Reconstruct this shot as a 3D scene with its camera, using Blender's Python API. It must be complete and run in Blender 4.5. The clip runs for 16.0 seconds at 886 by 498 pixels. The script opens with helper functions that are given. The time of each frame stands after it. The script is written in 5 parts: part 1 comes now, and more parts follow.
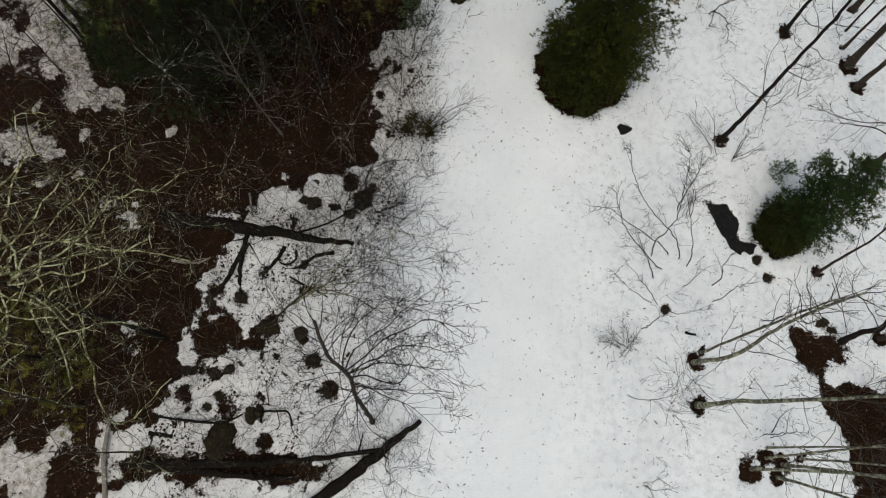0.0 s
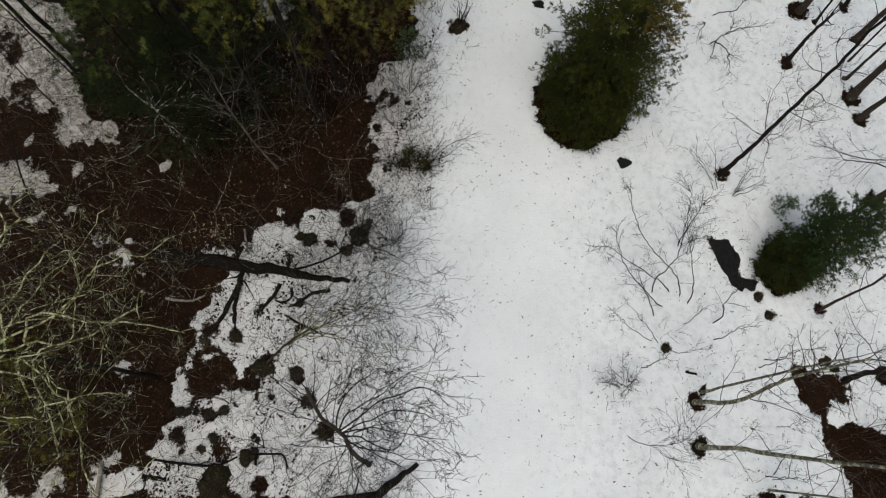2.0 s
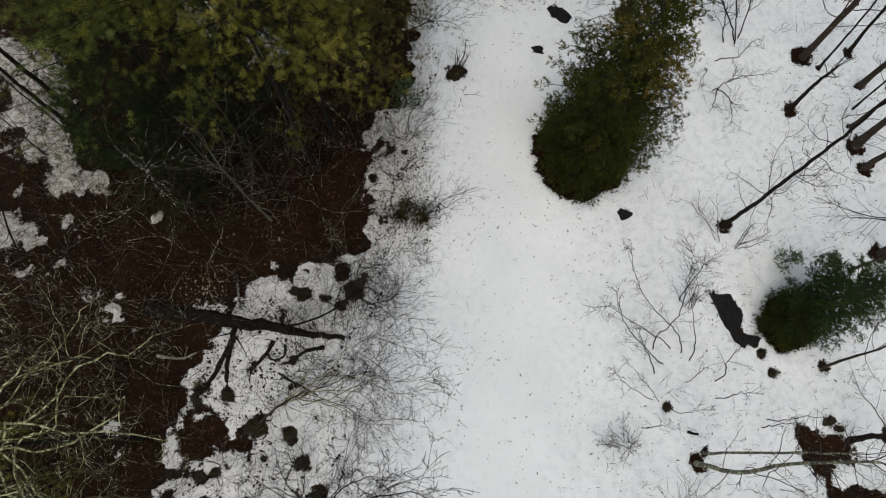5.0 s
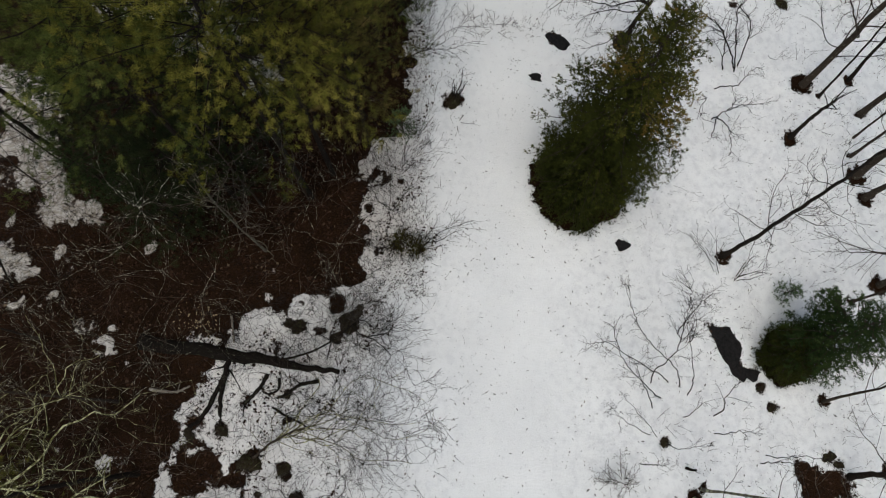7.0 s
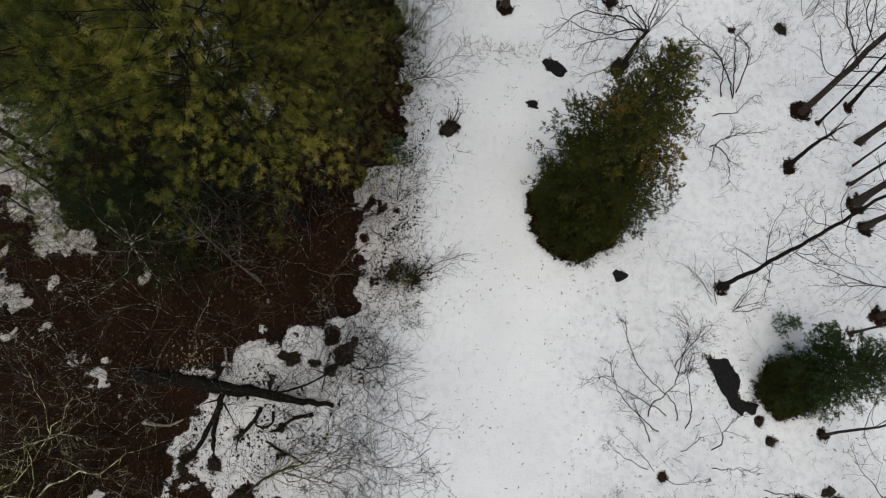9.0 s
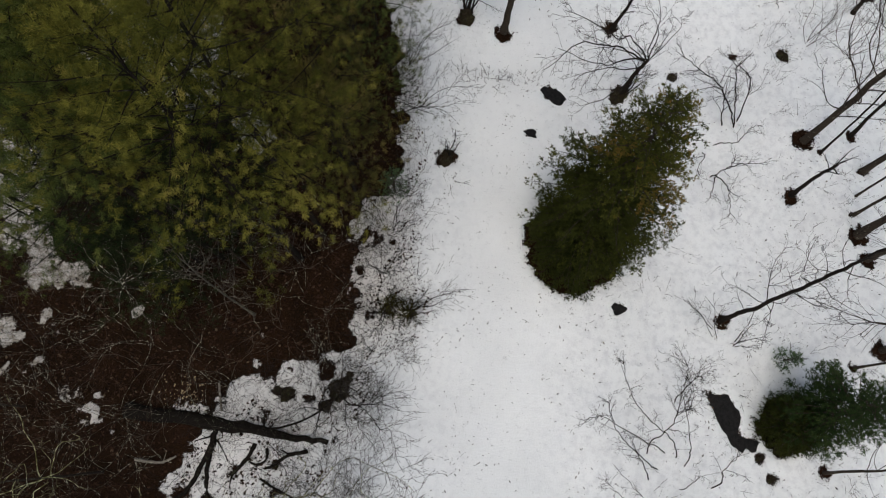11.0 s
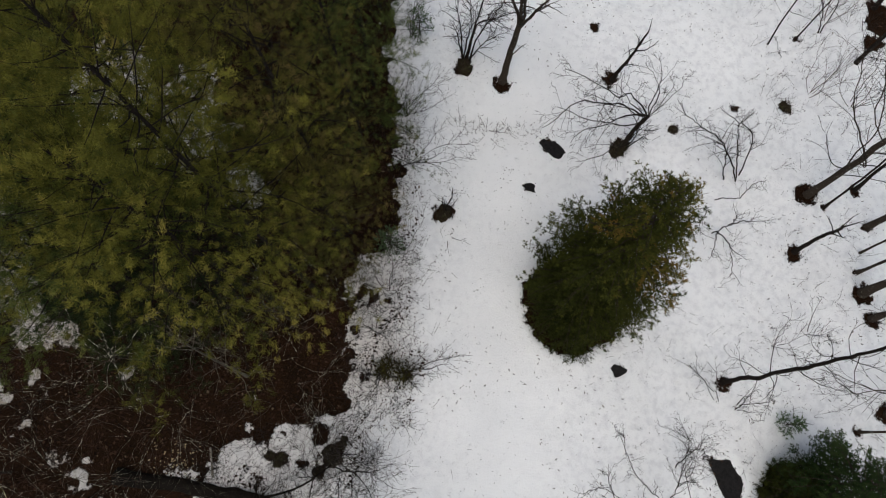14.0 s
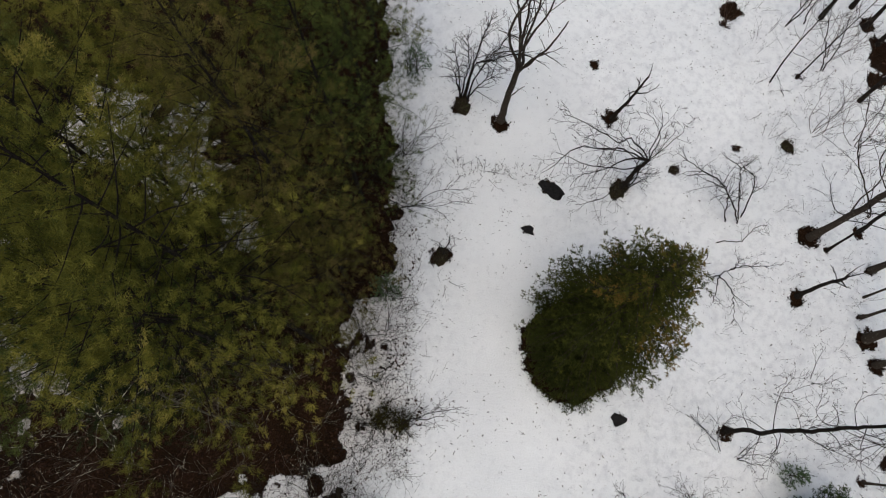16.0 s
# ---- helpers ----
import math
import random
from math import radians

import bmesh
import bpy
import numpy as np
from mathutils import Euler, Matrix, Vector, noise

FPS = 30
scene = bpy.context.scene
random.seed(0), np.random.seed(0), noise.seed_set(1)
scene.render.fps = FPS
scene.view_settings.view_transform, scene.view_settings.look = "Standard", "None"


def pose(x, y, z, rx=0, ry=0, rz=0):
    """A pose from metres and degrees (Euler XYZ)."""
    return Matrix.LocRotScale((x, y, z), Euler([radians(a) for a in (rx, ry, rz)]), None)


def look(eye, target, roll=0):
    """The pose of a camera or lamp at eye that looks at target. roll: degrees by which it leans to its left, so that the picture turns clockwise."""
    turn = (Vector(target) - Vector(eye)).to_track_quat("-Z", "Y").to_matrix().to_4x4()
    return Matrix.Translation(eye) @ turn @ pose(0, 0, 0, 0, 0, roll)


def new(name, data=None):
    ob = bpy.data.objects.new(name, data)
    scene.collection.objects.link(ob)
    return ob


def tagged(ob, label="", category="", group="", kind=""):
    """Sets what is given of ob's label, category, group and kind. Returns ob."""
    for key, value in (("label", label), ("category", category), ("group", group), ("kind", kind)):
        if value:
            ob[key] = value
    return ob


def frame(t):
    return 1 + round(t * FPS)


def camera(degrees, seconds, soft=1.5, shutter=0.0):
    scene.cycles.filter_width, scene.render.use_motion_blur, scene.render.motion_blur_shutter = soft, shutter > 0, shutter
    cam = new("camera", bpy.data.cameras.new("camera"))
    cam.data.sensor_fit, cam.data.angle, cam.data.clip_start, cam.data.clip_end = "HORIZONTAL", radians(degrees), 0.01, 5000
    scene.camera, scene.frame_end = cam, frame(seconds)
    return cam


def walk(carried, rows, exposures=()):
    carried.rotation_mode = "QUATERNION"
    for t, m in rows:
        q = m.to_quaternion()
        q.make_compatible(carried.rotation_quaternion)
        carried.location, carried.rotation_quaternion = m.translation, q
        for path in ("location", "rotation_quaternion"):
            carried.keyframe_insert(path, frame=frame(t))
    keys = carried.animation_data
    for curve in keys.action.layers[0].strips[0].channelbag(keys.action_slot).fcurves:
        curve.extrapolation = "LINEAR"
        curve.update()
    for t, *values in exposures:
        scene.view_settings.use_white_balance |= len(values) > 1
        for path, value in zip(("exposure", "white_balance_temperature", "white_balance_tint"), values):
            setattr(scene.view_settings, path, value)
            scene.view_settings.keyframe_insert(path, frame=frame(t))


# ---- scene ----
cam = camera(71.9, 16.0, soft=1.1)
METRES, EYE, TILT, LEAN, TURN = 10.0, 20.45, -75.0, 0.0, 0.0
ROWS = [
    (0.0, 0.0, 0.0, 0.0, 0.0, 0.0, -0.0),
    (0.5, 0.0022, 0.0065, 0.0325, -0.0, -0.03, 0.01),
    (1.0, 0.0038, 0.0134, 0.0648, -0.02, -0.05, 0.01),
    (1.5, 0.0068, 0.02, 0.0965, 0.0, -0.05, 0.01),
    (2.0, 0.0101, 0.0277, 0.1279, 0.04, -0.04, 0.02),
    (2.5, 0.0127, 0.0348, 0.1598, 0.06, -0.04, 0.01),
    (3.0, 0.0148, 0.0413, 0.1919, 0.07, -0.04, -0.02),
    (3.5, 0.0144, 0.0488, 0.2219, 0.02, 0.01, -0.04),
    (4.0, 0.0146, 0.0563, 0.2523, -0.03, 0.04, -0.05),
    (6.5, 0.0309, 0.0836, 0.3901, 0.06, 0.13, -0.19),
    (7.0, 0.0342, 0.0881, 0.4152, 0.06, 0.16, -0.22),
    (7.5, 0.0385, 0.0918, 0.44, 0.09, 0.19, -0.22),
    (8.0, 0.0436, 0.0956, 0.4651, 0.12, 0.22, -0.23),
    (8.5, 0.0481, 0.0998, 0.4909, 0.13, 0.22, -0.24),
    (9.0, 0.0535, 0.1047, 0.5161, 0.19, 0.28, -0.25),
    (11.5, 0.0767, 0.1355, 0.6583, 0.47, 0.31, -0.37),
    (12.0, 0.0798, 0.1411, 0.689, 0.51, 0.35, -0.39),
    (12.5, 0.0823, 0.1461, 0.7195, 0.53, 0.38, -0.39),
    (13.0, 0.0814, 0.1532, 0.753, 0.46, 0.4, -0.45),
    (13.5, 0.0815, 0.1603, 0.7871, 0.4, 0.45, -0.47),
    (14.0, 0.0815, 0.1668, 0.8223, 0.39, 0.51, -0.49),
    (14.5, 0.0807, 0.1756, 0.8607, 0.35, 0.47, -0.52),
    (15.0, 0.0804, 0.185, 0.8977, 0.3, 0.51, -0.5),
    (15.5, 0.0819, 0.1925, 0.9347, 0.3, 0.57, -0.53),
    (16.0, 0.0884, 0.1995, 0.973, 0.36, 0.62, -0.53),
]
walk(cam, [(t, pose(0, 0, EYE, TILT, LEAN, TURN) @ pose(METRES * x, METRES * y, METRES * z, 90 + pitch, roll, yaw)) for t, x, y, z, yaw, pitch, roll in ROWS],
     exposures=[(0.0, 0.13, 6650, 1), (6.5, 0.11, 6600, 2), (16.0, 0.12, 6580, 5)])

# ---- light: an overcast winter sky ----
world = bpy.data.worlds.new("overcast_sky")
world.use_nodes = True
scene.world = world
wt = world.node_tree
sky = wt.nodes.new("ShaderNodeTexSky")
sky.sky_type = "NISHITA"
sky.sun_disc = False
sky.sun_elevation = radians(72)
sky.sun_rotation = radians(200)
sky.air_density, sky.dust_density, sky.ozone_density = 1.0, 5.0, 1.0
wt.links.new(sky.outputs[0], wt.nodes["Background"].inputs[0])
wt.nodes["Background"].inputs[1].default_value = 0.10
sun_data = bpy.data.lights.new("sun", "SUN")
sun_data.energy, sun_data.angle, sun_data.color = 0.7, radians(90), (1.0, 0.99, 0.97)
sun = new("sun", sun_data)
sun.matrix_world = look((-4, -10, 34), (0, 0, 0))

# ---- materials ----


def material(name):
    m = bpy.data.materials.new(name)
    m.use_nodes = True
    nt = m.node_tree
    return m, nt, nt.nodes["Principled BSDF"]


def node(nt, kind, **inputs):
    n = nt.nodes.new(kind)
    for key, value in inputs.items():
        n.inputs[key].default_value = value
    return n


def noise_node(nt, scale, detail=4.0, rough=0.6, vec=None):
    n = node(nt, "ShaderNodeTexNoise", Scale=scale, Detail=detail, Roughness=rough)
    if vec is not None:
        nt.links.new(vec, n.inputs["Vector"])
    return n.outputs["Fac"]


def ramp(nt, fac, stops):
    r = nt.nodes.new("ShaderNodeValToRGB")
    el = r.color_ramp.elements
    while len(el) < len(stops):
        el.new(0.5)
    for e, (p, c) in zip(el, stops):
        e.position = p
        e.color = (*c, 1) if len(c) == 3 else c
    nt.links.new(fac, r.inputs[0])
    return r.outputs[0]


def mixed(nt, fac, a, b, blend="MIX"):
    n = nt.nodes.new("ShaderNodeMix")
    n.data_type, n.blend_type = "RGBA", blend
    for sock, value in ((n.inputs[0], fac), (n.inputs[6], a), (n.inputs[7], b)):
        if isinstance(value, (int, float)):
            sock.default_value = value
        elif isinstance(value, tuple):
            sock.default_value = (*value, 1)
        else:
            nt.links.new(value, sock)
    return n.outputs[2]


def calc(nt, op, a, b=0.0):
    n = nt.nodes.new("ShaderNodeMath")
    n.operation = op
    for sock, value in zip(n.inputs, (a, b)):
        if isinstance(value, (int, float)):
            sock.default_value = value
        else:
            nt.links.new(value, sock)
    return n.outputs[0]


def bump(nt, height, bsdf, strength, distance):
    b = node(nt, "ShaderNodeBump", Strength=strength, Distance=distance)
    nt.links.new(height, b.inputs["Height"])
    nt.links.new(b.outputs[0], bsdf.inputs["Normal"])


def place_vec(nt):
    return nt.nodes.new("ShaderNodeNewGeometry").outputs["Position"]


def litter_colour(nt, pos):
    fine = noise_node(nt, 26.0, 5, 0.75, pos)
    wide = noise_node(nt, 1.1, 4, 0.6, pos)
    leaf = ramp(nt, fine, [(0.30, (0.007, 0.0045, 0.003)), (0.46, (0.019, 0.011, 0.007)), (0.6, (0.042, 0.0235, 0.0145)), (0.80, (0.085, 0.049, 0.031))])
    tint = ramp(nt, wide, [(0.35, (0.48, 0.45, 0.38)), (0.65, (0.88, 0.77, 0.68))])
    return mixed(nt, 1.0, leaf, tint, "MULTIPLY"), fine


def snow_material():
    m, nt, bsdf = material("old_snow_and_litter")
    pos = place_vec(nt)
    bare = nt.nodes.new("ShaderNodeAttribute")
    bare.attribute_name = "bare"
    speck = nt.nodes.new("ShaderNodeAttribute")
    speck.attribute_name = "dirt_shade"
    edge = noise_node(nt, 3.4, 8, 0.78, pos)
    shift = calc(nt, "MULTIPLY", calc(nt, "SUBTRACT", edge, 0.5), 0.95)
    mask = ramp(nt, calc(nt, "ADD", calc(nt, "MULTIPLY", calc(nt, "ADD", bare.outputs["Fac"], shift), 4.0), 0.5), [(0.42, (0, 0, 0)), (0.62, (1, 1, 1))])
    thin = calc(nt, "MULTIPLY", calc(nt, "ADD", bare.outputs["Fac"], 2.0), 0.5)
    peek = calc(nt, "ADD", noise_node(nt, 9.0, 6, 0.72, pos), calc(nt, "MULTIPLY", calc(nt, "SUBTRACT", noise_node(nt, 1.3, 3, 0.5, pos), 0.5), 0.35))
    peek = ramp(nt, calc(nt, "ADD", peek, calc(nt, "ADD", calc(nt, "MULTIPLY", thin, 0.105), calc(nt, "MULTIPLY", calc(nt, "MAXIMUM", calc(nt, "SUBTRACT", speck.outputs["Fac"], 1.0), 0.0), 0.020))), [(0.735, (0, 0, 0)), (0.78, (1, 1, 1))])
    mask = calc(nt, "MAXIMUM", mask, calc(nt, "MULTIPLY", peek, ramp(nt, thin, [(0.05, (0, 0, 0)), (0.3, (1, 1, 1))])))
    wide = noise_node(nt, 0.35, 4, 0.55, pos)
    grain = noise_node(nt, 16.0, 6, 0.7, pos)
    white = ramp(nt, wide, [(0.3, (0.79, 0.802, 0.812)), (0.7, (0.875, 0.885, 0.893))])
    # Grey noise paints the shade of small dents into the snow's colour.
    dent_shade = ramp(nt, noise_node(nt, 5.5, 7, 0.78, pos), [(0.28, (0.68, 0.68, 0.69)), (0.42, (1, 1, 1))])
    white = mixed(nt, 1.0, white, dent_shade, "MULTIPLY")
    # Softer painted dimple shade, stronger off the trail.
    pit_shade = ramp(nt, noise_node(nt, 4.2, 4, 0.6, pos), [(0.34, (0.87, 0.87, 0.88)), (0.54, (1, 1, 1))])
    white = mixed(nt, ramp(nt, speck.outputs["Fac"], [(0.4, (0.12, 0.12, 0.12)), (0.9, (1, 1, 1))]), white, mixed(nt, 1.0, white, pit_shade, "MULTIPLY"))
    crumbs = ramp(nt, noise_node(nt, 34.0, 3, 0.8, pos), [(0.58, (1, 1, 1)), (0.72, (0.44, 0.37, 0.31))])
    dirty = ramp(nt, noise_node(nt, 1.6, 5, 0.7, pos), [(0.42, (0, 0, 0)), (0.75, (1, 1, 1))])
    snow = mixed(nt, calc(nt, "MINIMUM", calc(nt, "MULTIPLY", calc(nt, "ADD", dirty, calc(nt, "MAXIMUM", calc(nt, "SUBTRACT", speck.outputs["Fac"], 1.0), 0.0)), speck.outputs["Fac"]), 1.0), white, mixed(nt, 1.0, white, crumbs, "MULTIPLY"))
    # Warmer, darker snow tint that grows westward from the trail.
    warm_tint = calc(nt, "MINIMUM", calc(nt, "MULTIPLY", calc(nt, "MAXIMUM", calc(nt, "SUBTRACT", speck.outputs["Fac"], 0.95), 0.0), 0.8), 1.0)
    snow = mixed(nt, warm_tint, snow, mixed(nt, 1.0, snow, (0.90, 0.855, 0.82), "MULTIPLY"))
    # Grime together with the forest's shade, both painted into the western snow.
    grime_shade = ramp(nt, noise_node(nt, 5.0, 6, 0.75, pos), [(0.40, (0.25, 0.25, 0.25)), (0.62, (1, 1, 1))])
    grime_shade = calc(nt, "MULTIPLY", grime_shade, calc(nt, "MINIMUM", calc(nt, "MAXIMUM", calc(nt, "SUBTRACT", speck.outputs["Fac"], 1.85), 0.0), 1.0))
    snow = mixed(nt, grime_shade, snow, (0.27, 0.235, 0.19))
    litter, fine = litter_colour(nt, pos)
    nt.links.new(mixed(nt, mask, snow, litter), bsdf.inputs["Base Color"])
    bsdf.inputs["Roughness"].default_value = 0.8
    bsdf.inputs["Specular IOR Level"].default_value = 0.03
    bump(nt, mixed(nt, mask, grain, fine), bsdf, 0.5, 0.05)
    return m


def bark_material(name, dark, light, patch, amount, rough=0.9):
    """Furrowed bark of two tones with patches (lichen, moss or peeled wood)."""
    m, nt, bsdf = material(name)
    pos = place_vec(nt)
    fur = noise_node(nt, 30.0, 5, 0.8, pos)
    col = ramp(nt, fur, [(0.3, dark), (0.7, light)])
    spots = ramp(nt, noise_node(nt, 7.0, 5, 0.75, pos), [(0.62 - 0.3 * amount, (0, 0, 0)), (0.70 - 0.3 * amount, (1, 1, 1))])
    nt.links.new(mixed(nt, spots, col, patch), bsdf.inputs["Base Color"])
    bsdf.inputs["Roughness"].default_value = rough
    bsdf.inputs["Specular IOR Level"].default_value = 0.04
    bump(nt, fur, bsdf, 0.8, 0.02)
    return m


def foliage_material(name, stops):
    m, nt, bsdf = material(name)
    tone = nt.nodes.new("ShaderNodeAttribute")
    tone.attribute_name = "tone"
    isl = nt.nodes.new("ShaderNodeNewGeometry").outputs["Random Per Island"]
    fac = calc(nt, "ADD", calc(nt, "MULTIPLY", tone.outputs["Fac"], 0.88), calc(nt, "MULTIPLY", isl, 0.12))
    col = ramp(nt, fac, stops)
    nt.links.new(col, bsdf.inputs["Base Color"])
    bsdf.inputs["Roughness"].default_value = 0.7
    bsdf.inputs["Specular IOR Level"].default_value = 0.06
    glow = nt.nodes.new("ShaderNodeBsdfTranslucent")
    nt.links.new(col, glow.inputs["Color"])
    mix = nt.nodes.new("ShaderNodeMixShader")
    mix.inputs[0].default_value = 0.25
    nt.links.new(bsdf.outputs[0], mix.inputs[1])
    nt.links.new(glow.outputs[0], mix.inputs[2])
    nt.links.new(mix.outputs[0], nt.nodes["Material Output"].inputs[0])
    return m


def leaf_material(name, stops, rough=0.8):
    m, nt, bsdf = material(name)
    isl = nt.nodes.new("ShaderNodeNewGeometry").outputs["Random Per Island"]
    nt.links.new(ramp(nt, isl, stops), bsdf.inputs["Base Color"])
    bsdf.inputs["Roughness"].default_value = rough
    bsdf.inputs["Specular IOR Level"].default_value = 0.05
    return m


def water_material():
    m, nt, bsdf = material("dark_meltwater")
    pos = place_vec(nt)
    nt.links.new(ramp(nt, noise_node(nt, 9.0, 5, 0.7, pos), [(0.35, (0.008, 0.008, 0.008)), (0.7, (0.022, 0.020, 0.02))]), bsdf.inputs["Base Color"])
    bsdf.inputs["Roughness"].default_value = 0.3
    bsdf.inputs["Specular IOR Level"].default_value = 0.045
    bump(nt, noise_node(nt, 14.0, 4, 0.6, pos), bsdf, 0.5, 0.03)
    return m


SNOW = snow_material()
BARK_DARK = bark_material("wet_dark_bark", (0.006, 0.005, 0.004), (0.032, 0.025, 0.020), (0.07, 0.065, 0.05), 0.08)
BARK_GREY = bark_material("grey_bark_with_lichen", (0.05, 0.044, 0.036), (0.15, 0.135, 0.11), (0.22, 0.22, 0.15), 0.35)
BARK_BLOTCH = bark_material("pale_blotched_bark", (0.05, 0.042, 0.034), (0.17, 0.155, 0.12), (0.40, 0.40, 0.27), 0.42)
BARK_LICHEN = bark_material("lichen_crusted_bark", (0.045, 0.043, 0.020), (0.185, 0.175, 0.066), (0.60, 0.59, 0.35), 0.46)
BARK_BROWN = bark_material("brown_bark", (0.022, 0.017, 0.013), (0.075, 0.058, 0.045), (0.14, 0.13, 0.10), 0.15)
TWIG_DARK = bark_material("dark_twig_bark", (0.012, 0.009, 0.008), (0.036, 0.029, 0.025), (0.08, 0.07, 0.06), 0.1)
TWIG_GREY = bark_material("grey_twig_bark", (0.032, 0.026, 0.022), (0.088, 0.074, 0.063), (0.20, 0.19, 0.14), 0.2)
TWIG_RED = bark_material("reddish_brush_twigs", (0.030, 0.017, 0.011), (0.080, 0.048, 0.033), (0.26, 0.22, 0.17), 0.10)
MOSS = bark_material("mossy_dead_grass", (0.010, 0.008, 0.005), (0.045, 0.034, 0.020), (0.05, 0.055, 0.022), 0.25)
TWIG_PALE = bark_material("pale_lichen_specked_twigs", (0.05, 0.04, 0.032), (0.15, 0.12, 0.095), (0.45, 0.43, 0.33), 0.22)
DEAD_WOOD = bark_material("bleached_dead_wood", (0.12, 0.10, 0.08), (0.34, 0.30, 0.25), (0.45, 0.42, 0.36), 0.3)
LOG_BARK = bark_material("sodden_log_bark", (0.005, 0.004, 0.0035), (0.020, 0.016, 0.013), (0.05, 0.05, 0.032), 0.18)
FLECKED = bark_material("dark_twigs_flecked_with_lichen", (0.03, 0.026, 0.02), (0.085, 0.075, 0.055), (0.80, 0.78, 0.62), 0.33)
TWIG_LICHEN = bark_material("lichen_crusted_twigs", (0.045, 0.036, 0.022), (0.125, 0.11, 0.055), (0.55, 0.55, 0.32), 0.36)
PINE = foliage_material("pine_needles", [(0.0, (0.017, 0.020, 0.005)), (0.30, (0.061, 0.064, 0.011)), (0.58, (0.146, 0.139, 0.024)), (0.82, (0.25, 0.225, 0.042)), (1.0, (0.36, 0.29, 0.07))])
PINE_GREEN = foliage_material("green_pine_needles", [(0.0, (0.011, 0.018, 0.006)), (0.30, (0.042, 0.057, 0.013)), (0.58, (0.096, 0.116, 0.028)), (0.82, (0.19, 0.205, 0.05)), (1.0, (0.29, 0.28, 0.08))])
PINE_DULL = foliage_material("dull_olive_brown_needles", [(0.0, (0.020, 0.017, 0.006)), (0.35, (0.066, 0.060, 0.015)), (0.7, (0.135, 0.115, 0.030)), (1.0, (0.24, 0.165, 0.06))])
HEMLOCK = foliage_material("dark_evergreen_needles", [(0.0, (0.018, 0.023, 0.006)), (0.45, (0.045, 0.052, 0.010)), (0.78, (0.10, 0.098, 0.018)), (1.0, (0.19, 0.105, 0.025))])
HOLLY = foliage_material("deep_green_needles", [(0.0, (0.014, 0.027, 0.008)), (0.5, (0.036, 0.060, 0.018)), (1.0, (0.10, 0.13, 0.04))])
# Darkened pine green: the shade under taller pines is put into the colour.
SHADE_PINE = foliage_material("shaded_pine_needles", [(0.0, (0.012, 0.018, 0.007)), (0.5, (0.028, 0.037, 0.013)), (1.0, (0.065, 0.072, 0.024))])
SAPLING = foliage_material("pale_green_needles", [(0.0, (0.05, 0.09, 0.04)), (1.0, (0.14, 0.19, 0.09))])
DRY_LEAF = leaf_material("dry_fallen_leaves", [(0.0, (0.009, 0.005, 0.0035)), (0.5, (0.026, 0.013, 0.008)), (0.97, (0.055, 0.030, 0.019)), (1.0, (0.16, 0.12, 0.08))])
MOUND_LEAF = leaf_material("reddish_fallen_leaves", [(0.0, (0.012, 0.0075, 0.005)), (0.5, (0.030, 0.017, 0.011)), (0.95, (0.066, 0.038, 0.026)), (1.0, (0.18, 0.12, 0.08))])
SNOW_DEBRIS = leaf_material("dark_debris_on_snow", [(0.0, (0.012, 0.009, 0.008)), (0.7, (0.05, 0.037, 0.028)), (1.0, (0.16, 0.12, 0.085))])
PALE_LEAF = leaf_material("pale_clinging_leaves", [(0.0, (0.30, 0.22, 0.12)), (1.0, (0.55, 0.45, 0.28))])
WATER = water_material()

# ---- mesh helpers ----


def mesh_of(name, verts, faces, mat, smooth=False, tone=None):
    """A mesh from an (n, 3) array and an (m, 3 or 4) array of corners."""
    verts, faces = np.asarray(verts, np.float32), np.asarray(faces, np.int32)
    me = bpy.data.meshes.new(name)
    k = faces.shape[1]
    me.vertices.add(len(verts))
    me.vertices.foreach_set("co", verts.ravel())
    me.loops.add(faces.size)
    me.loops.foreach_set("vertex_index", faces.ravel())
    me.polygons.add(len(faces))
    me.polygons.foreach_set("loop_start", np.arange(0, faces.size, k, dtype=np.int32))
    if smooth:
        me.polygons.foreach_set("use_smooth", np.ones(len(faces), bool))
    me.update(calc_edges=True)
    me.materials.append(mat)
    if tone is not None:
        at = me.attributes.new("tone", "FLOAT", "POINT")
        at.data.foreach_set("value", np.asarray(tone, np.float32))
    return me


def thing(name, at, label, category, group="", kind=""):
    ob = new(name)
    ob.empty_display_size = 0.2
    ob.location = at
    return tagged(ob, label, category, group, kind)


def part(name, me, parent, label="", kind=""):
    """One mesh under a thing; its points are given in the world."""
    ob = new(name, me)
    ob.parent = parent
    ob.matrix_parent_inverse = Matrix.Translation(-parent.location)
    return tagged(ob, label, "", "", kind)


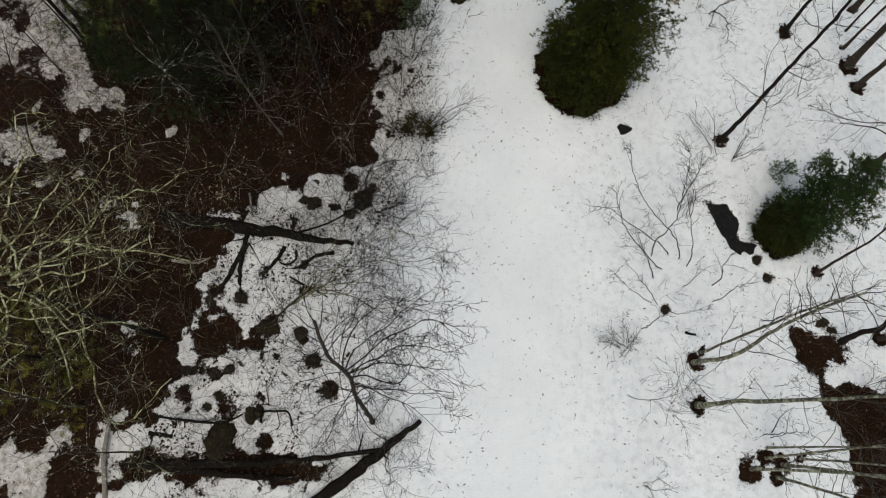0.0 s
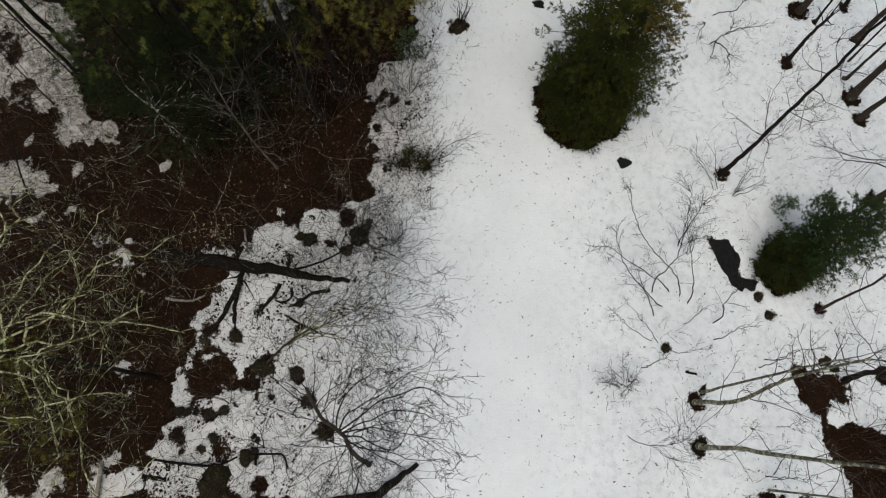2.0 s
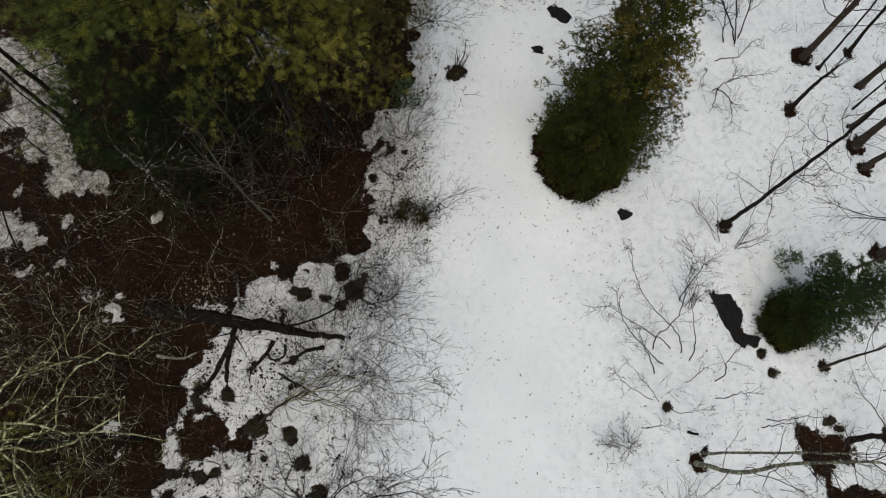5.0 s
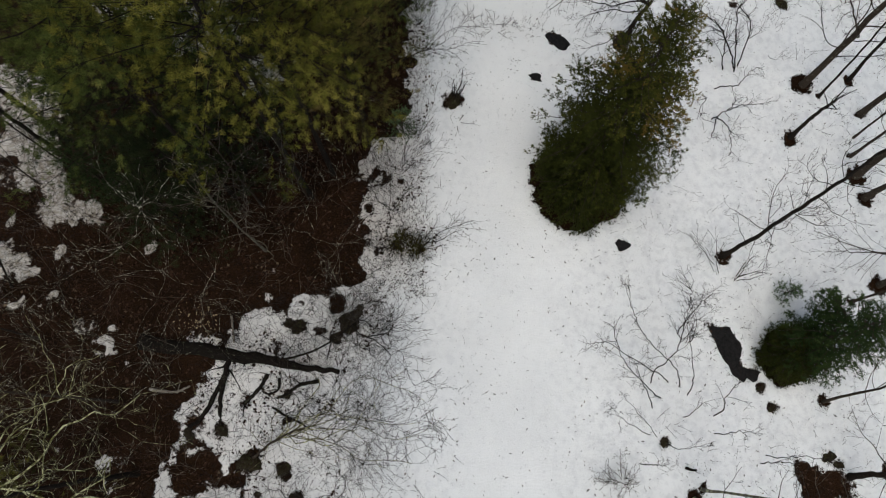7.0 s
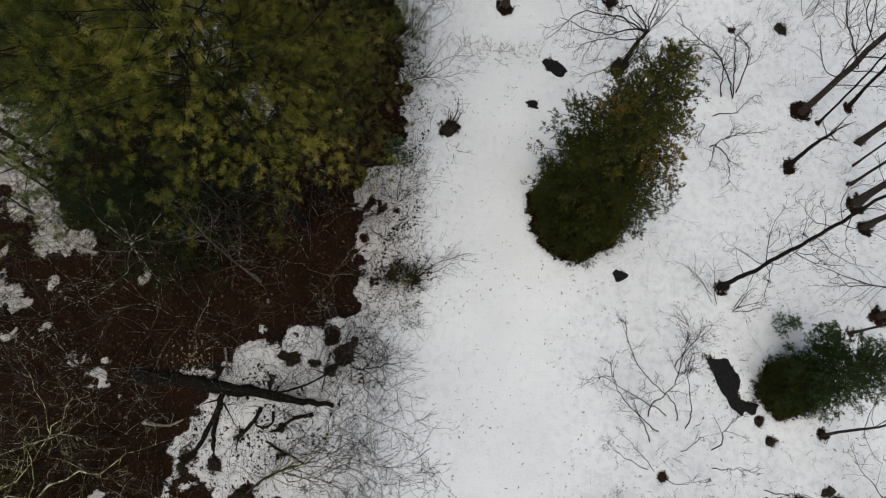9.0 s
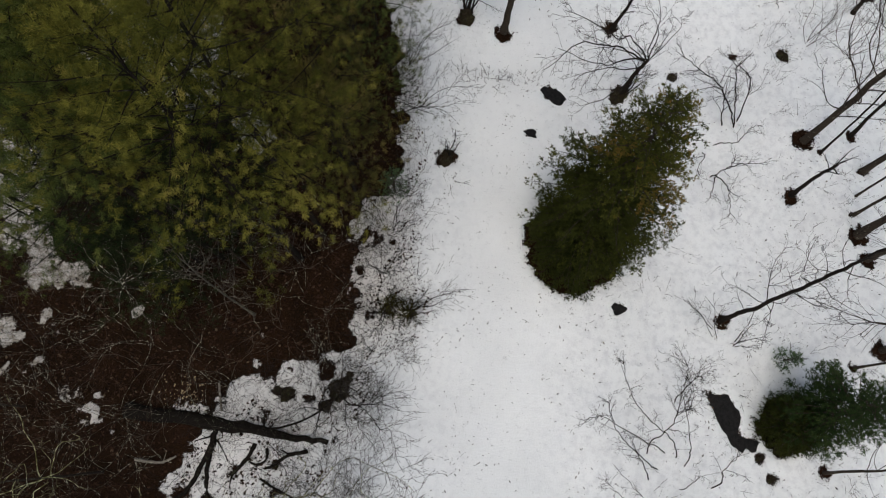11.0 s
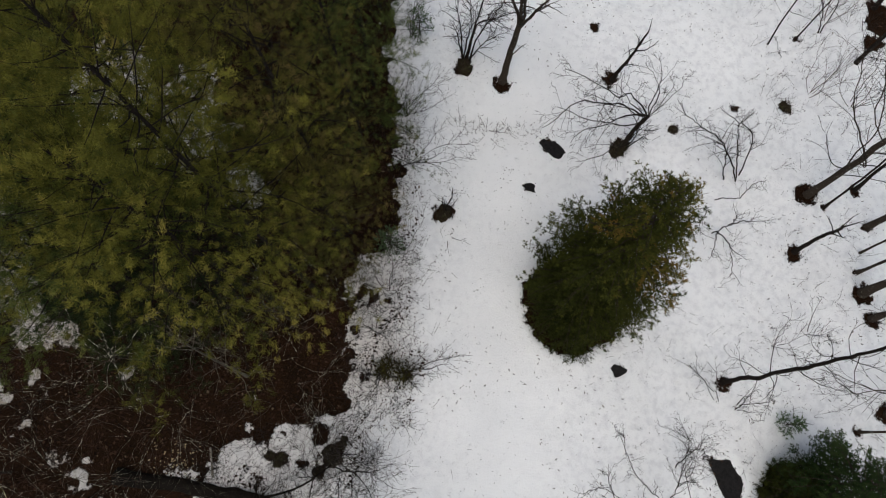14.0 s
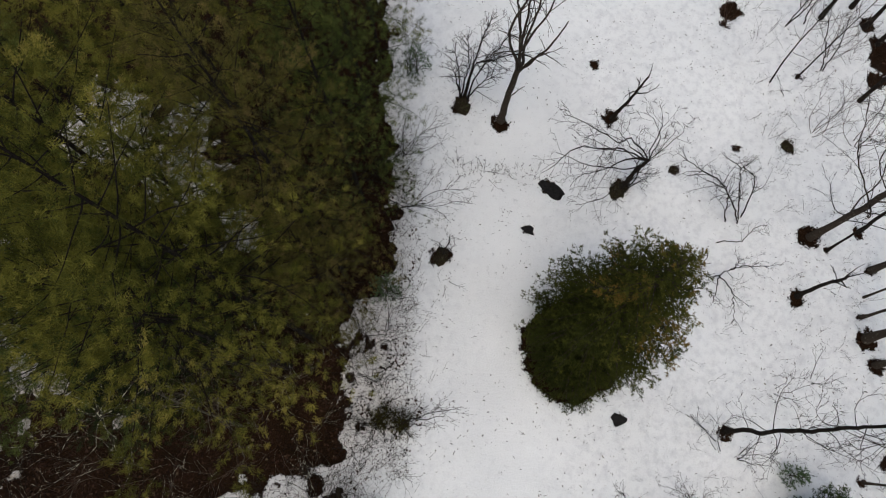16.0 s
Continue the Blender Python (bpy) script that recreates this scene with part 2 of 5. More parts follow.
class Tubes:
    """Collects tapering tubes into one mesh."""

    def __init__(self):
        self.v, self.f, self.n, self.caps = [], [], 0, []

    def add(self, pts, radii, sides=5, rough=0.0, rng=None):
        pts = np.asarray(pts, float)
        n = len(pts)
        radii = np.broadcast_to(np.asarray(radii, float), (n,))
        d = np.gradient(pts, axis=0)
        d /= np.linalg.norm(d, axis=1)[:, None] + 1e-9
        ref = np.array([0.31, 0.87, 0.38]) if abs(d[0] @ np.array([0.31, 0.87, 0.38])) < 0.9 else np.array([0.9, -0.2, 0.4])
        u = np.cross(d, ref)
        u /= np.linalg.norm(u, axis=1)[:, None] + 1e-9
        w = np.cross(d, u)
        a = np.arange(sides) * 2 * np.pi / sides
        rr = np.repeat(radii[:, None], sides, 1)
        if rough and rng is not None:
            rr = rr * (1 + rough * rng.uniform(-1, 1, rr.shape))
        ring = pts[:, None] + rr[..., None] * (np.cos(a)[None, :, None] * u[:, None] + np.sin(a)[None, :, None] * w[:, None])
        i = np.arange(n - 1)[:, None] * sides + np.arange(sides)[None]
        j = np.arange(n - 1)[:, None] * sides + (np.arange(sides)[None] + 1) % sides
        q = np.stack([i, j, j + sides, i + sides], -1).reshape(-1, 4) + self.n
        self.v += [ring.reshape(-1, 3), pts[:1], pts[-1:]]
        k = self.n + n * sides
        b = np.arange(sides)
        caps = np.concatenate([np.stack([np.full(sides, k), (b + 1) % sides + self.n, b + self.n, np.full(sides, k)], -1),
                               np.stack([np.full(sides, k + 1), b + self.n + (n - 1) * sides, (b + 1) % sides + self.n + (n - 1) * sides, np.full(sides, k + 1)], -1)])
        self.f.append(q)
        if radii[-1] > 0.012 or radii[0] > 0.03:
            self.caps.append(caps)
        self.n = k + 2

    def mesh(self, name, mat):
        v, q = np.concatenate(self.v), np.concatenate(self.f)
        tri = np.concatenate([q[:, [0, 1, 2]], q[:, [0, 2, 3]]] + [c[:, :3] for c in self.caps])
        return mesh_of(name, v, tri, mat, smooth=True)


def smooth_line(pts, steps=6):
    """A soft curve through the points (Catmull-Rom)."""
    p = np.asarray(pts, float)
    p = np.vstack([2 * p[0] - p[1], p, 2 * p[-1] - p[-2]])
    out = []
    for k in range(1, len(p) - 2):
        for t in np.arange(steps) / steps:
            a, b, c, d = p[k - 1], p[k], p[k + 1], p[k + 2]
            out.append(0.5 * (2 * b + (c - a) * t + (2 * a - 5 * b + 4 * c - d) * t * t + (3 * b - a - 3 * c + d) * t ** 3))
    out.append(p[-2])
    return np.array(out)


def unit(v):
    v = np.asarray(v, float)
    return v / (np.linalg.norm(v) + 1e-9)


def crooked(rng, start, way, length, segments, wander=0.18, lift=0.0):
    """A crooked line that wanders off its way and bends up (or down)."""
    pts, d = [np.asarray(start, float)], unit(way)
    step = length / segments
    for _ in range(segments):
        d = unit(d + rng.normal(0, wander, 3) + np.array([0, 0, lift]))
        pts.append(pts[-1] + d * step)
    return np.array(pts)


def side_way(rng, d, angle, up=0.0):
    """A way at about that angle (degrees) off d."""
    a = unit(np.cross(d, rng.normal(0, 1, 3)))
    t = radians(angle + rng.normal(0, 8))
    return unit(math.cos(t) * unit(d) + math.sin(t) * a + np.array([0, 0, up]))


# ---- smooth random fields ----


def field(x, y, scale, seed, octaves=4, gain=0.55):
    """Value noise from -1 to 1 over arrays of places."""
    total, amp, norm = np.zeros_like(x), 1.0, 0.0
    for o in range(octaves):
        px, py = x / scale * 2 ** o + 17.3 * seed + 5.1 * o, y / scale * 2 ** o - 11.9 * seed + 3.7 * o
        ix, iy = np.floor(px), np.floor(py)
        fx, fy = px - ix, py - iy
        fx, fy = fx * fx * (3 - 2 * fx), fy * fy * (3 - 2 * fy)

        def h(a, b):
            s = np.sin(a * 127.1 + b * 311.7 + seed * 74.7) * 43758.5453
            return (s - np.floor(s)) * 2 - 1
        total += amp * ((h(ix, iy) * (1 - fx) + h(ix + 1, iy) * fx) * (1 - fy) + (h(ix, iy + 1) * (1 - fx) + h(ix + 1, iy + 1) * fx) * fy)
        norm += amp
        amp *= gain
    return total / norm


def inside_polygon(x, y, poly):
    """Signed distance to a polygon's outline, positive inside."""
    p = np.asarray(poly, float)
    best = np.full(x.shape, 1e9)
    odd = np.zeros(x.shape, bool)
    for a, b in zip(p, np.roll(p, -1, 0)):
        e = b - a
        t = np.clip(((x - a[0]) * e[0] + (y - a[1]) * e[1]) / (e @ e), 0, 1)
        best = np.minimum(best, np.hypot(x - a[0] - t * e[0], y - a[1] - t * e[1]))
        cross = ((a[1] > y) != (b[1] > y)) & (x < (b[0] - a[0]) * (y - a[1]) / (b[1] - a[1] + 1e-12) + a[0])
        odd ^= cross
    return np.where(odd, best, -best)


# ---- the ground: one sheet of snow, worn through under the evergreens ----
LEFT_BARE = [(-1.6, 27), (-1.3, 21), (-.8, 18.3), (-.9, 16.1), (-1.4, 14.9), (-1.95, 13.8), (-2.5, 12.8), (-2.75, 11.0), (-2.3, 9.8), (-2.7, 8.7), (-3.6, 8.2), (-5.0, 7.7), (-6.5, 7.45), (-6.7, 6.3), (-7.4, 5.7), (-7.8, 4.85), (-8.3, 4.6),
             (-8.35, 3.2), (-8.6, 2.7), (-8.7, 1.6), (-9.05, .8), (-9.35, -.1), (-9.9, -.5), (-10.5, -.6), (-10.9, -1.4), (-10.6, -5), (-23, -6), (-23, 27)]
# snow left lying inside the bare ground: x, y, radius
SNOW_ROUNDS = [(-11.52, 6.9, .36), (-8.8, 18.4, 1.3), (-8.9, 20.6, .9), (-6.4, 16.2, .7), (-10.33, 2.7, .16), (-9.99, 2.84, .15), (-10.15, 1.93, .14), (-9.89, 2.0, .13), (-9.78, 9.68, .14),
               (-8.05, 6.57, .13), (-7.7, 6.53, .16), (-7.3, 6.5, .14), (-12.1, -.75, .42), (-12.6, -1.4, .5), (-10.55, -.25, .34), (-10.5, -1.0, .32), (-10.5, -1.7, .28), (-13.3, -2.0, .95), (-11.6, 20.0, 1.6)]
SNOW_WEST = [(-24, 17.5), (-16.5, 17), (-13.7, 16), (-13.0, 14.7), (-12.8, 12.4), (-12.5, 11.5), (-11.5, 11.25), (-11.6, 10.6), (-12.4, 10.3), (-13.6, 10.5), (-13.95, 11.7), (-15.3, 11.7), (-24, 12)]
SNOW_WEST_LOW = [(-18, 10), (-15.4, 10.2), (-14.6, 10.4), (-13.9, 10.05), (-13.0, 9.05), (-13.2, 8.1), (-14.2, 7.9), (-18, 7.9)]
RIGHT_BARE = [(11.9, 2.8), (12.6, 2.57), (13.7, 2.4), (13.6, 1.7), (13.0, 1.5), (12.8, 1.0), (13.3, 0.9), (14.8, 0.6), (18, 0.8), (19, -4.5), (13.4, -4.5), (13.1, -2.6), (13.15, -1.2), (12.95, -0.3), (12.5, 0.45), (12.6, 0.85), (11.9, 1.65)]
SOUTH_BARE = [(-10.9, -1.3), (-9.6, -1.1), (-7.9, -1.25), (-6.4, -1.3), (-4.9, -1.5), (-3.6, -1.6), (-4.3, -2.2), (-6.0, -2.0), (-7.3, -2.3), (-9.2, -1.9), (-10.8, -2.4), (-12.5, -3.2), (-11.4, -2.0)]
POOL = [(9.26, 7.28), (10.1, 7.2), (10.44, 6.5), (10.3, 5.9), (10.95, 5.67), (10.8, 5.43), (10.2, 5.4), (9.7, 6.28)]
# bare rounds: x, y, radius
WELLS_EAST = [(10.12, 9.62, .30), (8.38, 1.60, .34), (8.66, 1.96, .2), (8.37, .22, .34), (13.0, 4.68, .27), (13.14, 14.2, .36), (13.9, 16.36, .44), (15.7, 16.55, .22), (15.95, 15.2, .3), (15.35, 12.75, .44),
              (15.55, 11.85, .36), (15.3, 13.5, .17), (15.5, 8.66, .36), (14.8, 2.43, .3), (9.85, -1.78, .42), (10.42, -1.42, .3), (11.54, -1.42, .24), (10.95, -1.6, .34)]
WELLS_NORTH = [(10.72, -2.0, .32), (2.8, 20.55, .36), (7.0, 20.85, .36), (1.4, 21.3, .42), (7.1, 18.05, .42), (.66, 15.45, .4), (14.35, 22.8, .2), (17.4, 25.1, .4), (17.7, 24.3, .45), (14.5, 8.07, .22), (14.5, 15.9, .17),
               (6.44, 23.09, .2), (9.18, 18.85, .2), (13.58, 19.91, .28), (11.6, 19.75, .16), (11.25, 4.5, .19), (10.95, 5.14, .19), (7.56, 3.4, .2)]
WELLS_WEST = [(-3.28, 6.7, .24), (-2.8, 7.2, .4), (-7.78, 2.46, .62), (-7.16, 2.54, .66), (-6.67, 2.19, .27), (-5.81, 2.72, .4), (-7.8, 3.62, .24), (-7.47, 3.99, .22), (-6.76, 3.71, .29), (-8.35, 1.32, .2), (-8.14, 1.31, .18), (-7.4, 1.24, .2),
              (-6.96, 1.36, .2), (-7.57, .19, .15), (-7.24, .52, .14), (-6.17, -.08, .28), (-5.93, .02, .22), (-4.7, 2.55, .27), (-4.29, 1.67, .28), (-5.47, 1.81, .12), (-4.49, 7.05, .28), (-4.82, 7.18, .18), (-4.74, 4.83, .17),
              (-3.79, .63, .24), (-6.05, 4.73, .24), (-7.09, -.86, .5), (-9.29, -.25, .28), (-4.71, -1.75, .4), (-5.7, -.9, .3), (-1.9, 9.7, .16), (-.5, 9.75, .14),
              (-1.92, 12.41, 0.40), (-1.2, 12.28, .16), (-1.3, 15.05, .4), (-1.5, 14.5, .25), (-2.3, 11.2, .2), (-2.64, 12.01, 0.35), (-1.3, 9.9, .2), (-2.49, 10.33, 0.30), (-3.21, 7.86, 0.35), (-2.80, 7.24, 0.30), (-3.63, 8.27, 0.25), (-3.77, 6.92, 0.20)]
UNDER_TREES = [(5.15, 12.25, 1.98), (11.85, 6.15, 1.05), (-12.6, 13.0, .8), (18.0, 23.6, .8), (17.4, 22.7, .45), (11.75, 25.1, .3), (12.0, 25.6, .5), (6.6, 9.98, .18), (3.78, 16.46, .16), (4.52, 18.1, .3), (4.8, 17.88, .26)]


def base_height(x, y):
    """The ground under the snow."""
    x, y = np.asarray(x, float), np.asarray(y, float)
    cx, cy = np.clip(x, -25, 25), np.clip(y, -12, 34)
    return -0.09 - 0.027 * cx + 0.022 * cy + 0.10 * field(x, y, 6.0, 3, 3)


def bareness(x, y):
    """Distance in metres into ground that is free of snow (negative: snow)."""
    d = inside_polygon(x, y, LEFT_BARE) + 0.2 * field(x, y, 1.6, 5, 3) + 0.75 * field(x, y, 0.6, 15, 5, .62)
    for poly in (SNOW_WEST, SNOW_WEST_LOW):
        d = np.minimum(d, -inside_polygon(x, y, poly) + 0.45 * field(x, y, 0.5, 19, 4) + (0.55 if poly is SNOW_WEST_LOW else .12))
    d = np.maximum(d, inside_polygon(x, y, RIGHT_BARE) + 0.25 * field(x, y, 0.9, 6, 3) + 0.15 * field(x, y, 0.3, 16, 2))
    d = np.maximum(d, inside_polygon(x, y, SOUTH_BARE) + 0.75 * field(x, y, 0.7, 8, 5, .6))
    d = np.maximum(d, inside_polygon(x, y, POOL) + 0.08 * field(x, y, 0.5, 9, 3))
    for wx, wy, wr in SNOW_ROUNDS:
        d = np.minimum(d, np.hypot(x - wx, y - wy) - wr + (0.75 * wr + 0.22) * field(x, y, 0.5, 17, 5) + 0.3 * wr * field(x, y, 1.1, 18, 2))
    for wx, wy, wr in WELLS_EAST + WELLS_NORTH + WELLS_WEST + UNDER_TREES:
        d = np.maximum(d, 0.88 * wr - np.hypot(x - wx, y - wy) + min(0.55 * wr, 0.24) * field(x, y, 0.26 + 0.35 * min(wr, 0.6), 11, 4))
    isles = 0.78 - 0.9 * (0.5 + 0.5 * field(x, y, 0.8, 12, 4))
    west = np.clip((-2.5 - x) / 3.0, 0, 1) * np.clip((8.5 - y) / 2.0, 0, 1) * np.clip((d + 2.2) / 2.0, 0, 1)
    west = np.maximum(west, np.clip((-11 - x) / 2.0, 0, 1) * np.clip((y - 7) / 2, 0, 1) * 0.8)
    d = np.maximum(d, np.where(west > 0.05, 0.12 * west - isles + 0.12, -2.0))
    snow_isles = field(x, y, 0.9, 14, 3) - 0.62 - 0.25 * np.clip(d - 0.8, 0, 3)
    return np.minimum(d, np.where(d > 0.1, -snow_isles * 1.4, d))


def snow_depth(bare):
    return 0.11 * (1 - np.clip(bare / 0.28 + 0.55, 0, 1) ** 1.5)


def ground_height(x, y):
    x, y = np.atleast_1d(np.asarray(x, float)), np.atleast_1d(np.asarray(y, float))
    return base_height(x, y) + snow_depth(bareness(x, y))


def at_ground(x, y, up=0.0):
    return np.array([x, y, float(base_height(np.array([x]), np.array([y]))[0]) + up])


def build_ground():
    def axis(lo, hi, step):
        core = np.arange(lo, hi + step / 2, step)
        grow = np.cumsum(step * 1.28 ** np.arange(1, 37))
        return np.concatenate([lo - grow[::-1], core, hi + grow])
    gx, gy = axis(-17, 18, 0.105), axis(-4.5, 27, 0.105)
    X, Y = np.meshgrid(gx, gy)
    bare = bareness(X, Y)
    Z = base_height(X, Y) + snow_depth(bare) + (0.012 + 0.022 * np.clip(np.abs(X - 2.6) / 3 - .6, 0, 1)) * field(X, Y, 0.35, 21, 4) + 0.03 * np.clip(bare, 0, 0.5) * field(X, Y, 0.25, 22, 2)
    nx, ny = len(gx), len(gy)
    i = (np.arange(ny - 1)[:, None] * nx + np.arange(nx - 1)[None]).ravel()
    me = mesh_of("ground", np.stack([X, Y, Z], -1).reshape(-1, 3), np.stack([i, i + 1, i + 1 + nx, i + nx], -1), SNOW, smooth=True)
    me.attributes.new("bare", "FLOAT", "POINT").data.foreach_set("value", np.clip(bare, -2, 1).ravel().astype(np.float32))
    trail = np.abs(X - 2.6 - 0.05 * (Y - 8)) / 4.0
    # Far west the value rises further, for forest shade painted over the dirt.
    me.attributes.new("dirt_shade", "FLOAT", "POINT").data.foreach_set("value", (np.clip(0.3 + 0.7 * trail, 0, 1 + 0.9 * np.clip((.3 - X) / 3.5, 0, 1)) + np.maximum(np.clip((-9.5 - X) / 2, 0, 1), 0.9 * np.clip((.1 - X) / 1.3, 0, 1) * np.clip((Y - 8.2) / 1.5, 0, 1))).ravel().astype(np.float32))
    tagged(new("ground", me), "old snow over brown leaf litter, bare under the evergreens", "ground", kind="structure")


build_ground()


def puddle(outline, depth, label):
    p = smooth_line(list(outline) + [outline[0]], 7)[:-1]
    c = p.mean(0)
    p = c + (p - c) * (1 + 0.24 * field(p[:, 0], p[:, 1], 0.2, 51, 4))[:, None]
    z = float(base_height(c[:1], c[1:2])[0]) + depth
    bm = bmesh.new()
    top = [bm.verts.new((a, b, z)) for a, b in p]
    low = [bm.verts.new((c[0] + (a - c[0]) * 1.03, c[1] + (b - c[1]) * 1.03, z - 0.06)) for a, b in p]
    n = len(p)
    sheet = bm.faces.new(top)
    for k in range(n):
        bm.faces.new((top[k], low[k], low[(k + 1) % n], top[(k + 1) % n]))
    bmesh.ops.triangulate(bm, faces=[sheet])
    bmesh.ops.recalc_face_normals(bm, faces=bm.faces)
    me = bpy.data.meshes.new("puddle")
    bm.to_mesh(me)
    bm.free()
    me.materials.append(WATER)
    ob = new("puddle", me)
    tagged(ob, label, "puddle", "openings of dark meltwater")


puddle(POOL, 0.088, "long dark pool of meltwater in the snow")
for px, py, ra, rb, turn in ((6.6, 9.98, .25, .2, -20), (3.78, 16.46, .24, .14, -25), (4.63, 18.0, .56, .25, -38)):
    tt = np.arange(11) / 11 * 2 * np.pi
    wob = 1 + 0.22 * np.sin(tt * 3 + px) + 0.12 * np.sin(tt * 5 + py)
    c, s = math.cos(radians(turn)), math.sin(radians(turn))
    ox, oy = ra * wob * np.cos(tt), rb * wob * np.sin(tt)
    puddle([(px + a * c - b * s, py + a * s + b * c) for a, b in zip(ox, oy)], 0.10, "small dark opening of meltwater in the snow")

# ---- bare trees and shrubs ----


def branch_tree(rng, tubes, twigs, start, way, length, radius, depth, wander, lift, density, spread=40, fine=0.0045, goal=None):
    """A limb with its side branches; the finest go to the twigs."""
    seg = max(3, min(18, int(length / 0.22)))
    line = crooked(rng, start, way, length, seg, wander, lift)
    if goal is not None:
        line += (goal - line[-1]) * np.linspace(0, 1, len(line))[:, None]
    (tubes if radius > 0.011 else twigs).add(line, np.linspace(radius, max(fine * 0.75, radius * 0.3), len(line)), 5 if radius > 0.03 else 4 if radius > 0.011 else 3)
    if depth == 0:
        return
    count = max(2, int(length * density * rng.uniform(0.75, 1.25)))
    for f in np.sort(rng.uniform(0.2, 1.0, count) ** 0.8):
        k = min(int(f * seg), seg - 1)
        p = line[k] + (line[k + 1] - line[k]) * (f * seg - k)
        sub = length * rng.uniform(0.22, 0.5) * (1.15 - 0.6 * f)
        branch_tree(rng, tubes, twigs, p, side_way(rng, line[k + 1] - line[k], spread, 0.15), min(max(sub, 0.16), 1.9),
                    max(fine, radius * (1 - 0.6 * f) * 0.5), depth - 1, wander * 1.1, lift, density * 1.3, spread, fine)


def bare_tree(line, radius, label, seed, limbs=10, first=0.3, reach=2.2, bark=None, twig=None, rise=0.55, depth=2, density=2.6, tip=0.35, flare=1.5,
              wander=0.16, aims=(), limb_bark=None, stout=0.8, category="tree", name="bare_tree", group="leafless trees", stubs=0):
    """A leafless tree: its trunk along the line, limbs from the height `first` on. aims: limbs that go to given places."""
    rng = np.random.default_rng(seed)
    radius *= 0.86
    bark, twig = bark or BARK_BROWN, twig or TWIG_GREY
    line = smooth_line(line, 5)
    line[1:-1] += rng.normal(0, radius * 0.14, (len(line) - 2, 3))
    base = line[0]
    root = thing(name, Vector(base), label, category, group)
    f = np.linspace(0, 1, len(line))
    rad = radius * (1 - (1 - tip) * f)
    rad[0] *= flare
    rad[1] *= 1 + (flare - 1) * 0.3
    t = Tubes()
    foot = base - np.array([0, 0, 0.12])
    t.add(np.vstack([foot, line]), np.concatenate([[rad[0] * 1.25], rad]), 9 if radius > 0.06 else 7, 0.1, rng)
    for k in range(stubs):
        j = rng.integers(len(line) // 3, len(line) - 1)
        t.add(crooked(rng, line[j], side_way(rng, np.array([0, 0, 1.0]), 65), rng.uniform(0.15, 0.5), 3, 0.15), [0.03, 0.022, 0.016, 0.012], 5)
    part("trunk", t.mesh("trunk", bark), root)
    total = len(line) - 1
    starts = [(fr, None) for fr in np.sort(rng.uniform(first, 0.97, limbs))] + [(1.0, None)] + [(fr, np.array(goal, float)) for fr, goal in aims]
    turn = rng.uniform(0, 6.3)
    for fr, goal in starts:
        k = min(int(fr * total), total - 1)
        p = line[k] + (line[k + 1] - line[k]) * (fr * total - k)
        d = line[k + 1] - line[k]
        if goal is not None:
            way, length = goal - p, np.linalg.norm(goal - p)
        elif fr == 1.0:
            way, length = d, reach * 0.7
        else:
            turn += 2.4 + rng.normal(0, 0.4)
            way = np.array([math.cos(turn), math.sin(turn), rise * rng.uniform(0.5, 1.6)])
            length = reach * rng.uniform(0.6, 1.15) * (1.15 - 0.55 * (fr - first) / (1.001 - first))
        limb, twigs = Tubes(), Tubes()
        r = min(np.interp(fr, f, rad) * 0.6, stout * (0.005 + length * 0.0068))
        if goal is not None:
            way = way + np.array([0, 0, 0.25 * length])
        branch_tree(rng, limb, twigs, p, way, length * (1 if goal is None else 1.05), max(r, 0.0115), depth, wander, 0.03 if goal is None else -0.03, density, goal=goal)
        piece = part("limb", limb.mesh("limb", limb_bark or (bark if r > 0.02 else twig)), root)
        if twigs.n:
            part("twig_spray", twigs.mesh("twig_spray", twig), piece, kind="stuff")
    return root


def straight(x, y, h, dx=0.0, dy=0.0, bow=0.0):
    """A trunk's line from the ground at x, y to its top, moved off by dx, dy."""
    b = at_ground(x, y)
    return [b, b + np.array([dx * 0.3 + bow, dy * 0.3 + bow, h * 0.33]), b + np.array([dx * 0.65 - bow, dy * 0.65, h * 0.66]), b + np.array([dx, dy, h])]


def shrub(x, y, stems, height, spread, label, seed, lean=(0, 0), bark=None, twig=None, radius=0.02, depth=2, density=3.0, aims=(), base=0.12, name="shrub", wander=0.2):
    """A bush of several bare stems from one stool."""
    rng = np.random.default_rng(seed)
    bark, twig = bark or BARK_DARK, twig or TWIG_DARK
    root = thing(name, Vector(at_ground(x, y)), label, "shrub", "leafless shrubs")
    goals = [np.array(g, float) for g in aims]
    for k in range(stems):
        a = 2 * np.pi * k / stems + rng.uniform(-0.5, 0.5)
        goals.append(at_ground(x, y) + np.array([lean[0] + spread * math.cos(a) * rng.uniform(0.4, 1.1), lean[1] + spread * math.sin(a) * rng.uniform(0.4, 1.1), height * rng.uniform(0.65, 1.1)]))
    for goal in goals:
        a = rng.uniform(0, 6.3)
        p = at_ground(x, y, -0.05) + np.array([base * math.cos(a), base * math.sin(a), 0]) * rng.uniform(0.2, 1)
        stem, twigs = Tubes(), Tubes()
        way = goal - p
        branch_tree(rng, stem, twigs, p, way + np.array([0, 0, 0.2 * np.linalg.norm(way)]), np.linalg.norm(way) * 1.05, max(radius * rng.uniform(0.7, 1.2), 0.0115), depth, wander * 0.75, -0.02, density, goal=goal)
        piece = part("stem", stem.mesh("stem", bark), root)
        if twigs.n:
            part("twig_spray", twigs.mesh("twig_spray", twig), piece, kind="stuff")
    return root


